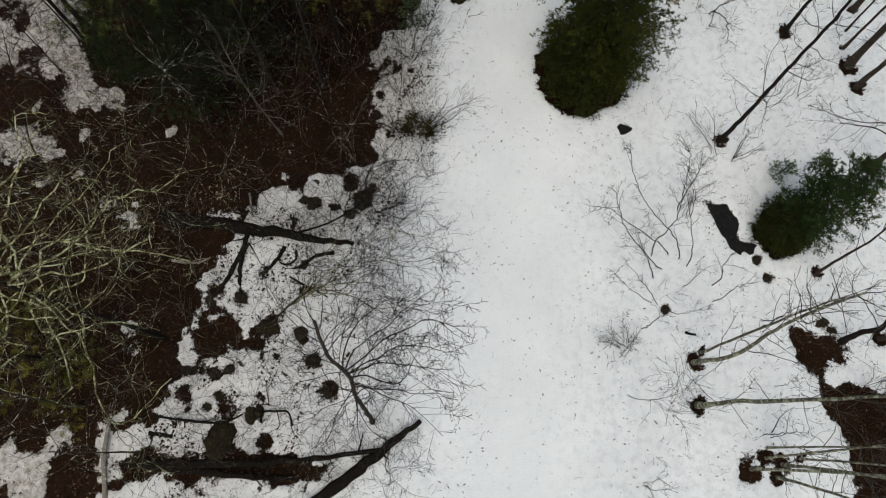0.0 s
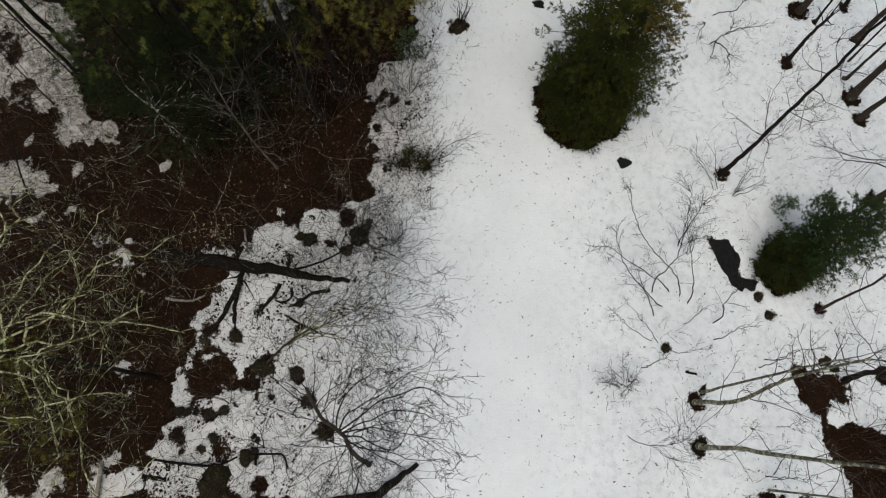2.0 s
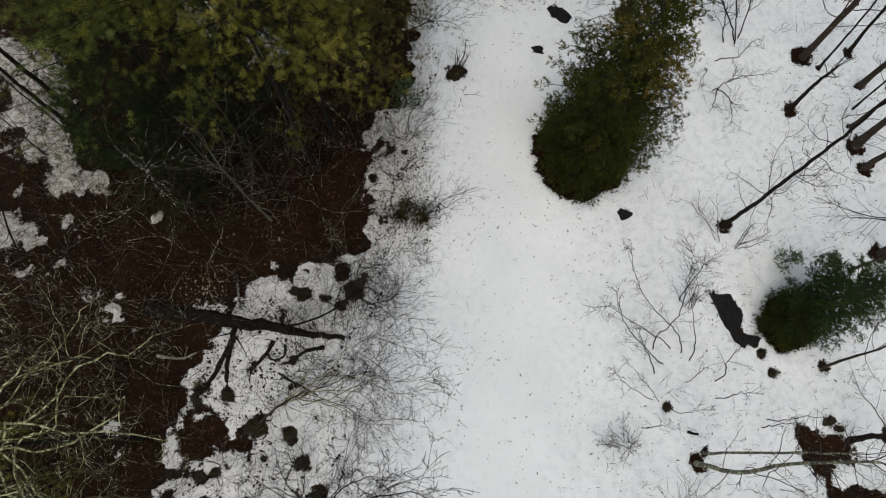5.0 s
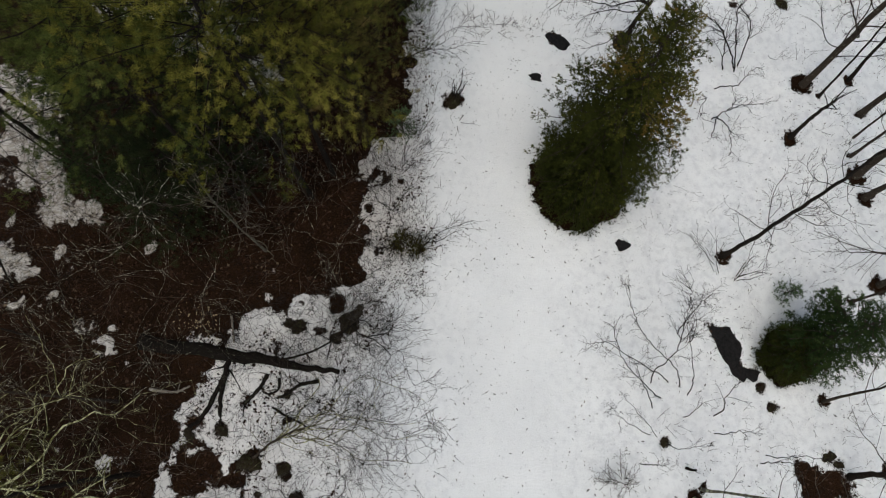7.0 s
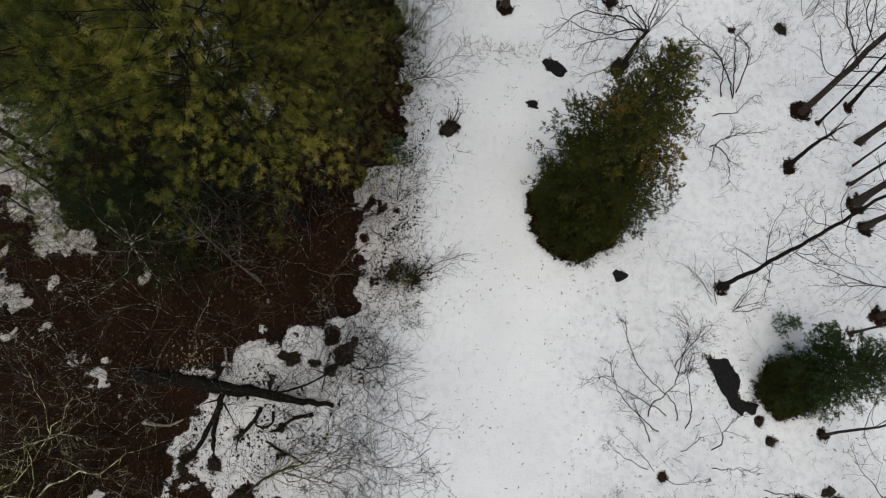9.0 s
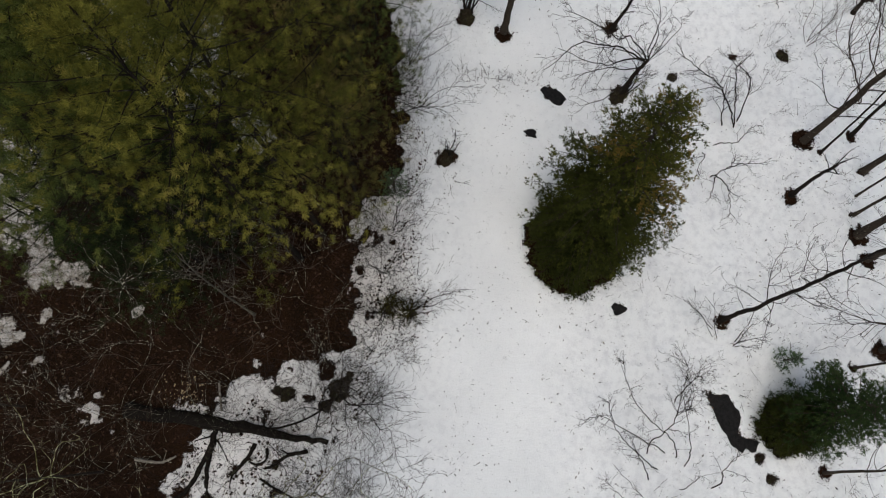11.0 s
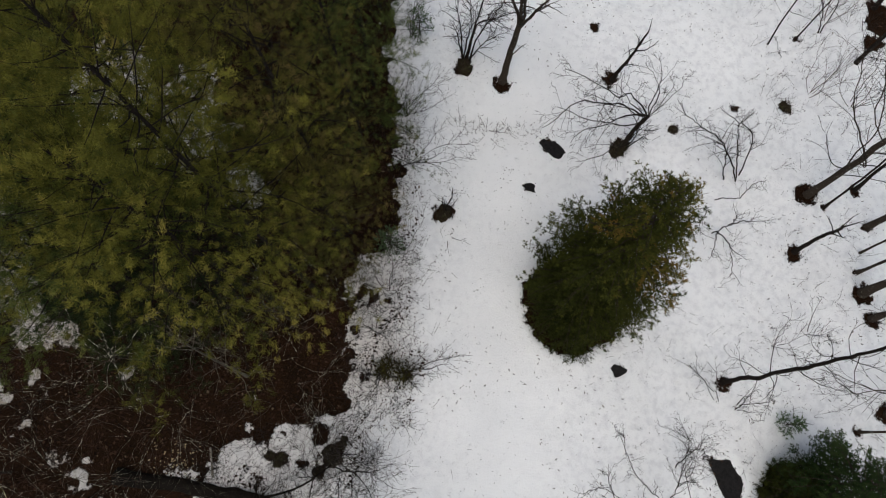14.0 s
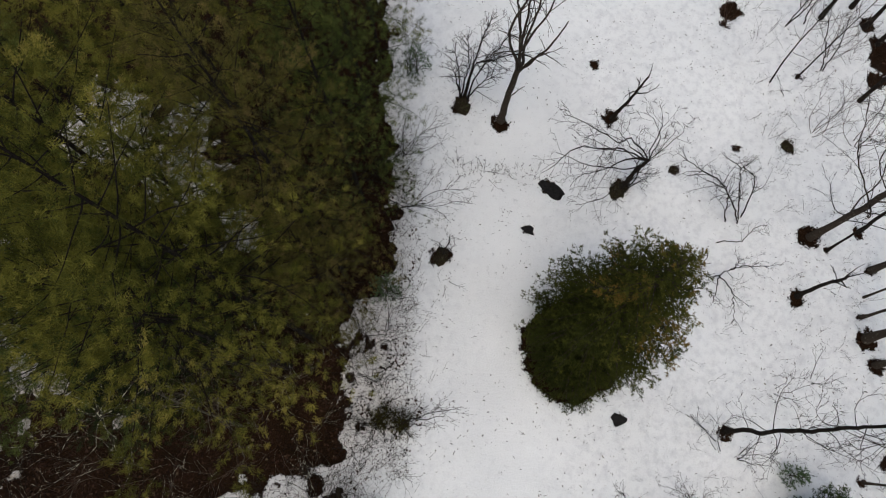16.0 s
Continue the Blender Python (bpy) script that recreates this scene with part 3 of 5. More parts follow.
def whips(stems, label, seed, radius=.02, density=2.6, depth=2, bark=None, twig=None, heads=3, first=.35, reach=.8):
    """A leafless shrub whose bent stems follow given lines; side twigs along the outer part, a fan of them at the tip."""
    rng = np.random.default_rng(seed)
    bark, twig = bark or BARK_DARK, twig or TWIG_DARK
    root = thing("shrub", Vector(at_ground(*stems[0][0][:2])), label, "shrub", "leafless shrubs")
    for pts in stems:
        line = np.array(pts, float)
        line[:, 2] += float(base_height(line[:1, 0], line[:1, 1])[0])
        line[0, 2] -= .05
        line = smooth_line(line, 5)
        line[1:-1] += rng.normal(0, .022, (len(line) - 2, 3))
        n = len(line)
        stem, twigs = Tubes(), Tubes()
        stem.add(line, np.linspace(radius, radius * .4, n), 6, .1, rng)
        long = np.linalg.norm(np.diff(line, axis=0), axis=1).sum()
        for f in np.concatenate([rng.uniform(first, .95, max(3, int(long * density))), np.ones(heads)]):
            k = min(int(f * (n - 1)), n - 2)
            way = side_way(rng, line[k + 1] - line[k], 42 if f < 1 else 24, .1)
            branch_tree(rng, stem, twigs, line[k] if f < 1 else line[-1], way, reach * rng.uniform(.5, 1.2) * (1.25 - .5 * f), radius * .42, depth, .24, .01, 4.8, 42, fine=.0034)
        piece = part("stem", stem.mesh("stem", bark), root)
        if twigs.n:
            part("twig_spray", twigs.mesh("twig_spray", twig), piece, kind="stuff")
    return root


# ---- leafless trees east of the trail ----
bare_tree([at_ground(10.15, 9.64), (10.22, 9.7, 1.3), (10.13, 9.64, 2.4), (10.15, 9.74, 3.6), (10.09, 9.74, 5.0), (10.15, 9.83, 6.4), (10.05, 9.9, 8), (10.05, 9.9, 10.5)], 0.092, "slender dark-barked leafless tree in a melted ring of snow", 11, 26, .14, 1.6, BARK_DARK, TWIG_DARK, .4, 2, 4.2, wander=.27)
bare_tree([at_ground(8.40, 1.62), (8.41, 1.6, 2.6), (8.34, 1.95, 4.8), (8.26, 2.15, 6.5), (8.4, 2.3, 8.5)], 0.082, "grey lichen-spotted leafless tree bending over the snow", 12, 24, .12, 1.7, BARK_BLOTCH, TWIG_DARK, .6, 2, 2.4)
bare_tree([at_ground(8.66, 1.95), (8.6, 2.17, 3.4), (8.55, 2.35, 6.5), (8.6, 2.4, 7.6)], 0.05, "thin grey leafless tree close beside a thicker one", 13, 14, .15, 1.2, BARK_BLOTCH, TWIG_GREY, .6, 2, 2.2)
bare_tree(straight(8.39, .23, 9.5, 0, .08, .04), 0.095, "straight grey-green leafless tree with lichen on its bark", 14, 18, .16, 1.5, BARK_BLOTCH, TWIG_GREY, .5, 2, 2.2)
bare_tree([at_ground(13.04, 4.71), (12.97, 4.9, 1.4), (12.92, 5.06, 2.9), (12.7, 5.5, 4.8)], 0.06, "crooked brown leafless tree with an orange-stained foot", 15, 8, .35, 1.6, BARK_BROWN, TWIG_GREY)
bare_tree([at_ground(13.2, 14.22), (13.16, 14.28, 1.4), (13.2, 14.25, 2.6)], 0.09, "broken dead snag with a splintered top", 16, 4, .7, .7, BARK_DARK, TWIG_DARK, 1.6, 1, 2, tip=.55, stubs=5, name="snag", stout=2.5, aims=((.9, (13.5, 14.3, 3.2)), (.8, (13.0, 14.2, 3.0)), (.95, (13.3, 14.5, 3.3))))
bare_tree(straight(13.98, 16.4, 11.5, -.2, .2, .02), 0.135, "thick dark leafless tree with a red-brown leaf mound at its foot", 17, 24, .14, 3.4, BARK_BROWN, TWIG_DARK, .5, 2, 3.2)
bare_tree(straight(15.75, 16.6, 8.5, -.8, .9), 0.075, "slim dark leafless tree in snow", 18, 9, .3, 1.8, BARK_DARK, TWIG_GREY)
bare_tree(straight(15.99, 15.2, 10, -.1, .1), 0.12, "dark leafless tree with a mossy foot", 19, 16, .25, 2.6, BARK_BROWN, TWIG_GREY)
bare_tree(straight(15.42, 12.76, 11, -.6, .7), 0.15, "thick brown leafless tree standing in a melted ring", 20, 22, .16, 3.2, BARK_BROWN, TWIG_DARK, density=2.9)
bare_tree(straight(15.6, 11.87, 10, -.2, .3), 0.11, "brown leafless tree beside a thicker one", 21, 16, .2, 2.6, BARK_BROWN, TWIG_GREY)
bare_tree(straight(15.35, 13.5, 8, -.2, .2), 0.06, "thin brown leafless tree in snow", 22, 8, .3, 1.6, BARK_BROWN, TWIG_GREY)
bare_tree(straight(15.51, 14.2, 7, -.2, .3), 0.045, "thin leafless sapling in snow", 23, 7, .3, 1.3, BARK_BROWN, TWIG_GREY)
bare_tree(straight(15.58, 8.67, 9, -.3, .9), 0.10, "brown leafless tree with bare drooping branches", 24, 20, .12, 3.2, BARK_BROWN, TWIG_DARK, .2, density=2.8)
bare_tree([at_ground(13.55, 2.33), (13.5, 2.5, .6), (13.75, 2.55, 1.3), (13.5, 2.75, 2.3), (14.2, 3.1, 4.5), (14.0, 3.4, 7)], 0.12, "crooked black leafless tree on bare litter", 25, 9, .35, 2.2, BARK_DARK, TWIG_GREY)
bare_tree(straight(14.84, 2.43, 7, 0, .3), 0.07, "brown leafless tree on bare litter", 26, 8, .3, 1.8, BARK_BROWN, TWIG_GREY)
bare_tree(straight(14.52, 8.07, 7, .1, .2), 0.05, "thin brown leafless tree in a small melted ring", 27, 8, .3, 1.6, BARK_BROWN, TWIG_GREY)
bare_tree(straight(14.51, 15.9, 7, -.4, .6), 0.05, "thin dark leafless tree beside a thick one", 28, 8, .3, 1.6, BARK_DARK, TWIG_GREY)
for k, (x, y, h, dx, dy, r) in enumerate(((9.94, -1.75, 9.5, .1, .6, .06), (10.44, -1.42, 9, .1, 1.1, .045), (10.5, -1.1, 9, .05, .5, .04), (11.56, -1.44, 8.5, .02, .2, .042), (10.97, -1.62, 9.5, 0, .1, .06), (10.74, -2.0, 9, -.1, -.6, .055))):
    bare_tree(straight(x, y, h, dx, dy, .03), r, "slim grey leafless tree in a clump of many stems", 30 + k, 13, .16, 1.3, BARK_BLOTCH, TWIG_GREY, .6, 2, 2.0)

# ---- leafless trees at the far end of the trail ----
bare_tree([at_ground(2.86, 20.76), (2.96, 20.82, 1.8), (3.1, 20.72, 3.8)], 0.15, "dark dead tree forking in two at the trail's edge", 40, 0, .4, .6, BARK_BROWN, TWIG_DARK, .9, 2, 1.6, tip=.72, stout=2.6, wander=.1,
          aims=((.98, (3.05, 20.72, 7.4)), (1.0, (3.35, 20.6, 8.4)), (.97, (3.2, 20.7, 9.2)), (.99, (3.75, 20.5, 8.0)), (1.0, (4.11, 20.31, 6.8)), (.92, (3.88, 20.56, 5.0)), (.95, (2.75, 20.9, 7.4)), (.5, (3.45, 20.75, 2.7))))
bare_tree([at_ground(7.05, 20.87), (7.1, 20.85, .9), (7.25, 20.75, 2.0), (7.36, 20.66, 3.5)], 0.10, "crooked dark snag leaning out of a snow hollow", 41, 4, .5, .8, BARK_DARK, TWIG_DARK, .9, 1, 2.0, stubs=2, name="snag", stout=2.2, aims=((.75, (7.75, 20.5, 3.3)), (.6, (6.95, 20.7, 2.6))))
bare_tree([at_ground(14.35, 22.8), (14.35, 22.8, 2.2), (14.5, 22.9, 5)], 0.034, "slim dark leafless tree in brushy snow", 43, 11, .12, 1.6, BARK_DARK, TWIG_GREY)
bare_tree([at_ground(13.19, 22.48), (13.01, 22.55, 1.6), (12.98, 22.61, 2.8), (12.95, 22.6, 3.8), (12.9, 22.7, 5.0)], 0.036, "thin leaning leafless tree in snow", 44, 8, .35, 1.1, BARK_DARK, TWIG_GREY)
whips([[(15.33, 23.0, 0), (15.06, 23.28, .8), (14.67, 23.61, 1.6), (14.3, 23.9, 2.6)], [(15.3, 23.05, 0), (15.4, 23.4, 1.0), (15.2, 23.7, 2.0)]], "dark leafless sapling with a bent stem in snow", 97, .026)
whips([[(14.16, 25.0, 0), (14.11, 24.98, 1.2), (14.2, 25.1, 2.6)], [(14.2, 25.05, 0), (14.4, 25.1, 1.2), (14.5, 25.3, 2.4)]], "leafless sapling with two stems in brushy snow", 98, .03)
whips([[(14.92, 25.1, 0), (14.78, 25.3, .8), (14.8, 25.4, 2.2)]], "dark leafless sapling in brushy snow", 99, .028)
whips([[(12.96, 21.89, 0), (12.87, 21.36, .05), (12.39, 21.0, .1)]], "fallen crooked twig lying on snow", 340, .016, density=2.0, reach=.4, heads=2)
whips([[(13.72, 21.81, 0), (13.5, 22.0, .3), (13.3, 22.24, .6)]], "small bent leafless sapling in snow", 341, .016, density=2.0, reach=.4, heads=2)
for k, (x, y) in enumerate(((17.38, 25.07), (17.76, 24.32), (16.9, 25.9), (15.6, 25.4), (16.6, 21.8))):
    bare_tree(straight(x, y, 8, -.3, .3, .05), .09, "dark leafless tree on bare brown litter", 45 + k, 9, .25, 2.0, BARK_DARK, TWIG_GREY)

# ---- shrubs ----
whips([[(1.4, 21.5, 0), (1.45, 21.9, .8), (1.6, 22.0, 1.5), (1.52, 22.21, 2.8)], [(1.5, 21.5, 0), (1.79, 22.04, 1.5), (2.3, 21.95, 2.0), (3.1, 21.81, 2.6)], [(1.45, 21.55, 0), (1.7, 22.0, 1.3), (2.0, 22.21, 2.8), (2.16, 22.33, 3.4)], [(1.35, 21.55, 0), (1.3, 21.8, .6), (1.25, 21.95, 1.4), (1.1, 22.0, 2.4)],
       [(1.55, 21.5, 0), (1.9, 21.9, 1.2), (2.4, 22.0, 2.2), (2.84, 22.09, 3.2)], [(1.5, 21.45, 0), (1.9, 21.6, .8), (2.4, 21.7, 1.3)], [(1.35, 21.5, 0), (1.2, 21.7, .9), (1.05, 21.8, 1.6)]], "dense dark leafless shrub on a mound by the trail", 60, .034, density=4.2, heads=4, reach=1.0)
bare_tree([at_ground(7.12, 18.05), (7.28, 18.2, .8), (7.55, 18.4, 1.5), (7.72, 18.48, 1.9)], 0.11, "dark leafless shrub with a thick bent stem over a hollow", 61, 9, .4, 1.2, BARK_DARK, TWIG_DARK, .8, 3, 2.9, tip=.6, stout=1.0, category="shrub", name="shrub", group="leafless shrubs", wander=.2,
          aims=((.95, (5.47, 18.44, 2.6)), (.9, (3.93, 17.7, 2.5)), (.95, (4.56, 19.29, 3.5)), (1.0, (4.35, 18.21, 3.0)), (.6, (5.31, 17.13, 1.1)), (.7, (5.0, 17.5, 1.8)), (1.0, (6.88, 18.74, 3.2)), (1.0, (7.36, 19.32, 4.2)), (1.0, (8.26, 19.0, 3.6)), (1.0, (8.11, 18.84, 3.4)), (1.0, (7.0, 19.2, 4.0)), (.9, (5.9, 18.9, 3.4)), (.3, (7.9, 18.3, 1.6)), (.2, (7.95, 18.1, 1.5))))
shrub(7.3, 18.1, 5, 1.5, .3, "tangle of dark shoots round a bent shrub", 93, (.45, .3), BARK_DARK, TWIG_DARK, .026, density=3.0)
shrub(.71, 15.5, 6, 1.7, .35, "small black leafless shrub at the trail's edge", 62, (.15, 0), BARK_DARK, TWIG_DARK, .024)
shrub(.85, 14.6, 3, 1.0, .4, "low wispy leafless shrub at the trail's edge", 63, (.2, -.4), radius=.012, depth=1)
SHRUB = dict(category="shrub", name="shrub", group="leafless shrubs", flare=1.1)
whips([[(11.39, 16.76, 0), (11.14, 17.05, .5), (10.7, 17.53, 1.05), (10.18, 17.86, 1.55), (9.4, 18.01, 2.1), (8.73, 18.15, 2.6)], [(10.94, 16.87, 0), (10.71, 17.12, .6), (10.59, 17.5, 1.2)]], "leafless shrub with a crooked forked stem", 64, .03, density=3.6, heads=4, reach=1.1)
whips([[(11.43, 16.94, 0), (11.53, 17.43, .65), (11.53, 18.0, 1.3), (11.0, 18.09, 1.95), (10.32, 18.06, 2.6)], [(11.4, 16.9, 0), (11.2, 17.3, .7), (10.9, 17.7, 1.4), (10.7, 18.1, 2.1)]], "leafless shrub with upright crooked dark stems", 94, .028, density=3.6, heads=4, reach=1.0)
whips([[(10.3, 16.11, 0), (10.76, 16.11, .23), (11.26, 16.05, .45), (11.49, 16.4, .68), (11.8, 16.5, .9)], [(10.09, 16.0, 0), (10.04, 15.56, .25), (9.64, 14.96, .5)]], "low leafless shrub sprawling along the snow", 65, .022, density=2.6, reach=.7)
whips([[(10.11, 14.81, 0), (10.4, 14.88, .27), (10.71, 15.04, .53), (10.86, 15.2, .8)], [(10.4, 14.88, .27), (10.6, 14.4, .5), (10.63, 13.85, .6), (10.53, 13.27, .7)], [(10.71, 15.04, .5), (11.1, 15.1, .7), (11.66, 15.06, .9)], [(10.4, 14.88, .27), (10.2, 14.4, .5), (9.95, 13.95, .6)]], "low dark leafless shrub with drooping twigs", 66, .024, density=3.0, reach=.7)
shrub(9.92, 9.03, 3, 1.8, .35, "thin forked leafless sapling", 67, (-1.0, 1.2), radius=.014, density=2.5)
shrub(10.43, 8.78, 5, 1.4, .5, "small bent leafless shrub", 68, (.2, .3), radius=.016)
whips([[(7.66, 4.71, 0), (6.92, 5.19, .55), (6.23, 5.76, 1.1), (5.84, 6.27, 1.65), (5.58, 6.82, 2.2)], [(7.34, 4.28, 0), (6.99, 4.95, .5), (6.66, 5.41, .9), (6.42, 5.79, 1.4)]], "leafless shrub with two bent dark stems in snow", 69)
whips([[(7.96, 5.17, 0), (7.6, 5.42, .45), (7.09, 5.63, .9), (6.19, 6.07, 1.3), (5.49, 6.41, 1.75), (4.93, 6.35, 2.2)]], "leafless shrub leaning far over towards the trail", 70)
whips([[(8.2, 5.01, 0), (8.12, 5.39, .4), (7.82, 5.79, .8), (7.39, 6.06, 1.2), (6.87, 6.46, 1.6), (6.41, 6.92, 2.0), (6.1, 7.45, 2.4), (5.95, 7.9, 2.8)]], "long crooked leafless shrub with a twiggy head", 71, heads=6)
whips([[(8.43, 4.73, 0), (8.51, 5.26, .5), (8.35, 5.59, 1.0), (8.16, 6.33, 1.5), (7.91, 6.98, 2.0)]], "thin bent leafless shrub beside a pool", 72, density=1.6)
whips([[(7.32, 5.13, 0), (7.25, 5.63, .5), (7.58, 5.96, 1.0), (7.81, 6.45, 1.5), (7.82, 6.98, 2.0), (7.86, 7.55, 2.5), (7.72, 7.86, 3.0)], [(8.26, 6.87, 0), (8.29, 7.2, .8), (8.38, 7.52, 1.7), (8.21, 7.59, 2.6)]], "dark leafless shrub with a dense head of fine twigs", 92, density=4.0, heads=7, reach=1.0)
whips([[(7.5, 3.46, 0), (6.62, 3.82, .4), (6.1, 4.1, .7), (5.72, 4.43, .9)], [(7.5, 3.42, 0), (7.84, 3.2, .3), (8.2, 3.25, .45), (8.48, 3.3, .6)], [(7.45, 3.48, 0), (6.8, 4.1, .6), (6.15, 4.68, 1.0)]], "low leafless shrub spreading from a dark stump", 73, .014, reach=.6)
whips([[(9.07, 4.17, 0), (9.46, 4.38, .33), (9.48, 4.83, .67), (9.78, 5.24, 1.0)]], "crooked dark leafless sapling beside a pool", 74, .024, density=1.5)
whips([[(8.12, 4.16, 0), (8.32, 4.2, .23), (8.56, 4.47, .47), (8.74, 4.64, .7)]], "small bent leafless sapling in snow", 96, .016, density=2.0, reach=.5)
shrub(6.2, 2.05, 14, .9, .7, "tuft of pale wispy brush in snow", 76, (-.45, .35), TWIG_GREY, TWIG_GREY, .012, density=5.0)
shrub(5.48, 1.62, 3, .5, .25, "small dark grassy tuft in snow", 77, radius=.012, depth=1)
shrub(6.14, .54, 1, 4.8, .3, "thin leafless sapling at the trail's edge", 78, (.1, .4), radius=.014)
for k, (x, y, h) in enumerate(((6.68, 2.73, 2.4), (10.86, 2.97, 3.2), (10.65, 2.79, 2.2), (10.44, -.69, 2.2), (7.4, .32, 1.1), (10.96, .83, 1.6), (9.2, 3.67, 2.6))):
    whips([[(x, y, 0), (x + .05, y + .03, h * .35), (x - .03, y + .1, h * .7), (x, y + .12, h)]], "thin leafless sapling standing in snow", 240 + k, .017 if h > 2 else .011, density=1.6, reach=.55)
shrub(10.62, -.75, 2, 2.4, .3, "thin dark leafless sapling", 79, (0, .8), radius=.02, density=1.4)
shrub(6.3, -2.2, 3, 2.2, .6, "thin leafless brush at the trail's edge", 80, radius=.012)
shrub(8.6, 6.6, 4, 2.0, .7, "wispy leafless shrub in snow", 81, (-.4, .6), TWIG_DARK, TWIG_GREY, .013)
shrub(12.0, 10.9, 3, 2.0, .7, "wispy leafless shrub in snow", 82, (0, .2), TWIG_DARK, TWIG_GREY, .012)
shrub(13.2, 11.3, 3, 1.8, .8, "wispy leafless shrub in snow", 83, (0, .2), TWIG_DARK, TWIG_GREY, .012)
shrub(14.6, 20.4, 6, 2.4, 1.2, "brown leafless shrub thicket", 84, (0, .2), TWIG_RED, TWIG_GREY, .014)
shrub(16.2, 20.0, 6, 2.4, 1.2, "brown leafless shrub thicket", 85, (0, .2), TWIG_RED, TWIG_GREY, .014)
shrub(15.6, 23.6, 6, 2.4, 1.2, "brown leafless shrub thicket", 86, (0, .2), TWIG_RED, TWIG_GREY, .014)
shrub(11.8, 25.2, 9, .9, .6, "brown brush at the clearing's end", 87, (0, .2), TWIG_RED, TWIG_RED, .014)
shrub(2.2, 18.6, 5, .5, .9, "low line of brush across the snow", 88, (0, 0), TWIG_DARK, TWIG_GREY, .012)
shrub(1.2, 18.9, 4, .5, .6, "low dark brush in snow", 89, (0, 0), TWIG_DARK, TWIG_DARK, .012)
shrub(13.8, .5, 8, 2.2, 1.4, "thick reddish brush on bare litter", 90, (.3, .2), TWIG_RED, TWIG_GREY, .014)
shrub(14.2, -1.4, 8, 2.2, 1.4, "thick reddish brush on bare litter", 91, (.3, .2), TWIG_RED, TWIG_RED, .014)

# ---- leafless trees west of the trail ----
bare_tree([at_ground(-2.25, -.3), (-2.2, -.1, 1.6), (-2.13, .1, 3.3), (-2.2, .45, 4.8), (-2.15, .82, 6.2), (-2.5, 1.2, 7.0), (-2.55, 1.75, 8.4)], 0.085, "wide-crowned leafless tree with a twiggy trunk and many fine twigs", 100, 10, .45, 2.2, BARK_BROWN, TWIG_DARK, .7, 3, 3.1, tip=.45, wander=.13, stout=.62,
          aims=((.68, (.1, 1.05, 8.6)), (.66, (-.3, 1.5, 8.8)), (.7, (-.35, 2.08, 9.5)), (.72, (-.91, 2.03, 9.5)), (.85, (-1.51, 2.84, 9.0)), (.95, (-2.35, 2.41, 9.0)), (.62, (.05, .35, 7.8)), (.55, (0, -.48, 7.0)), (.5, (-.94, -.7, 7.0)),
                (.8, (-1.91, 1.99, 9.3)), (.7, (.2, 1.4, 9.2)), (.5, (-2.85, -.15, 6.6)), (.6, (-1.2, .5, 8.2)), (.75, (-3.6, 1.5, 8.2)), (.9, (-3.4, 2.3, 9.0)), (.64, (.2, .8, 8.4)), (.6, (-1.3, 0, 7.4)), (.68, (-.6, 1.2, 9.2)), (.45, (-1.7, -1.0, 6.0)), (.55, (-3.3, .6, 7.0))))
bare_tree([at_ground(-5.95, 2.66), (-5.45, 3.05, .4), (-4.92, 3.40, .9), (-4.06, 3.78, 1.7)], 0.06, "low spreading leafless tree with yellow-green lichen on its fork", 101, 5, .5, 1.8, BARK_BROWN, TWIG_DARK, .3, 2, 3.2, tip=.5, wander=.3, limb_bark=TWIG_LICHEN,
          aims=((.9, (-.72, 5.32, 4.2)), (.95, (-.06, 4.47, 4.0)), (1.0, (-.6, 3.2, 3.2)), (.75, (-2.2, 4.87, 3.1)), (.85, (-1.34, 4.26, 3.4)), (1.0, (-.07, 4.07, 4.5)), (.9, (-1.35, 3.66, 3.2)), (.8, (-1.14, 2.87, 3.6)), (.7, (-2.81, 4.35, 2.7)), (.95, (-1.48, 5.07, 3.9)), (.6, (-2.9, 3.72, 2.5)),
                (1.0, (.1, 4.3, 4.6)), (.6, (-3.47, 4.56, 2.3)), (.5, (-5.6, 4.0, 2.0)), (.9, (-2.0, 3.1, 3.4)), (.7, (-3.2, 5.3, 3.4))))
bare_tree([at_ground(-9.3, 2.4), (-9.2, 2.5, 4), (-8.9, 2.5, 8), (-7.9, 2.4, 11.0)], 0.085, "tall leafless tree with lichen-crusted yellow-green branches", 102, 6, .5, 2.4, BARK_DARK, TWIG_LICHEN, .6, 3, 1.9, stout=1.05, tip=.35, wander=.42, limb_bark=BARK_LICHEN,
          aims=((.8, (-6.0, 3.9, 10.4)), (.9, (-4.4, 2.2, 12.4)), (1.0, (-4.5, 1.4, 14.0)), (.7, (-5.4, 2.9, 9.6)), (.75, (-6.0, .8, 10.8)), (.85, (-6.6, 4.8, 11.2)), (1.0, (-6.0, 3.6, 13.4)), (.6, (-5.8, 1.6, 8.8)),
                (.7, (-6.4, 5.2, 9.2)), (.9, (-4.9, .9, 12.2)), (.65, (-7.4, 5.4, 9.8)), (.75, (-7.2, .2, 10.4)), (.6, (-4.6, 2.7, 9.4)), (.7, (-5.2, 4.4, 9.4)), (1.0, (-5.2, 2.7, 12.9)), (.8, (-5.0, 3.4, 11.0)), (1.0, (-7.0, 1.4, 13.2)), (.62, (-4.9, .6, 9.2)), (.55, (-7.8, 4.6, 8.0)), (.55, (-7.6, .4, 8.4))))
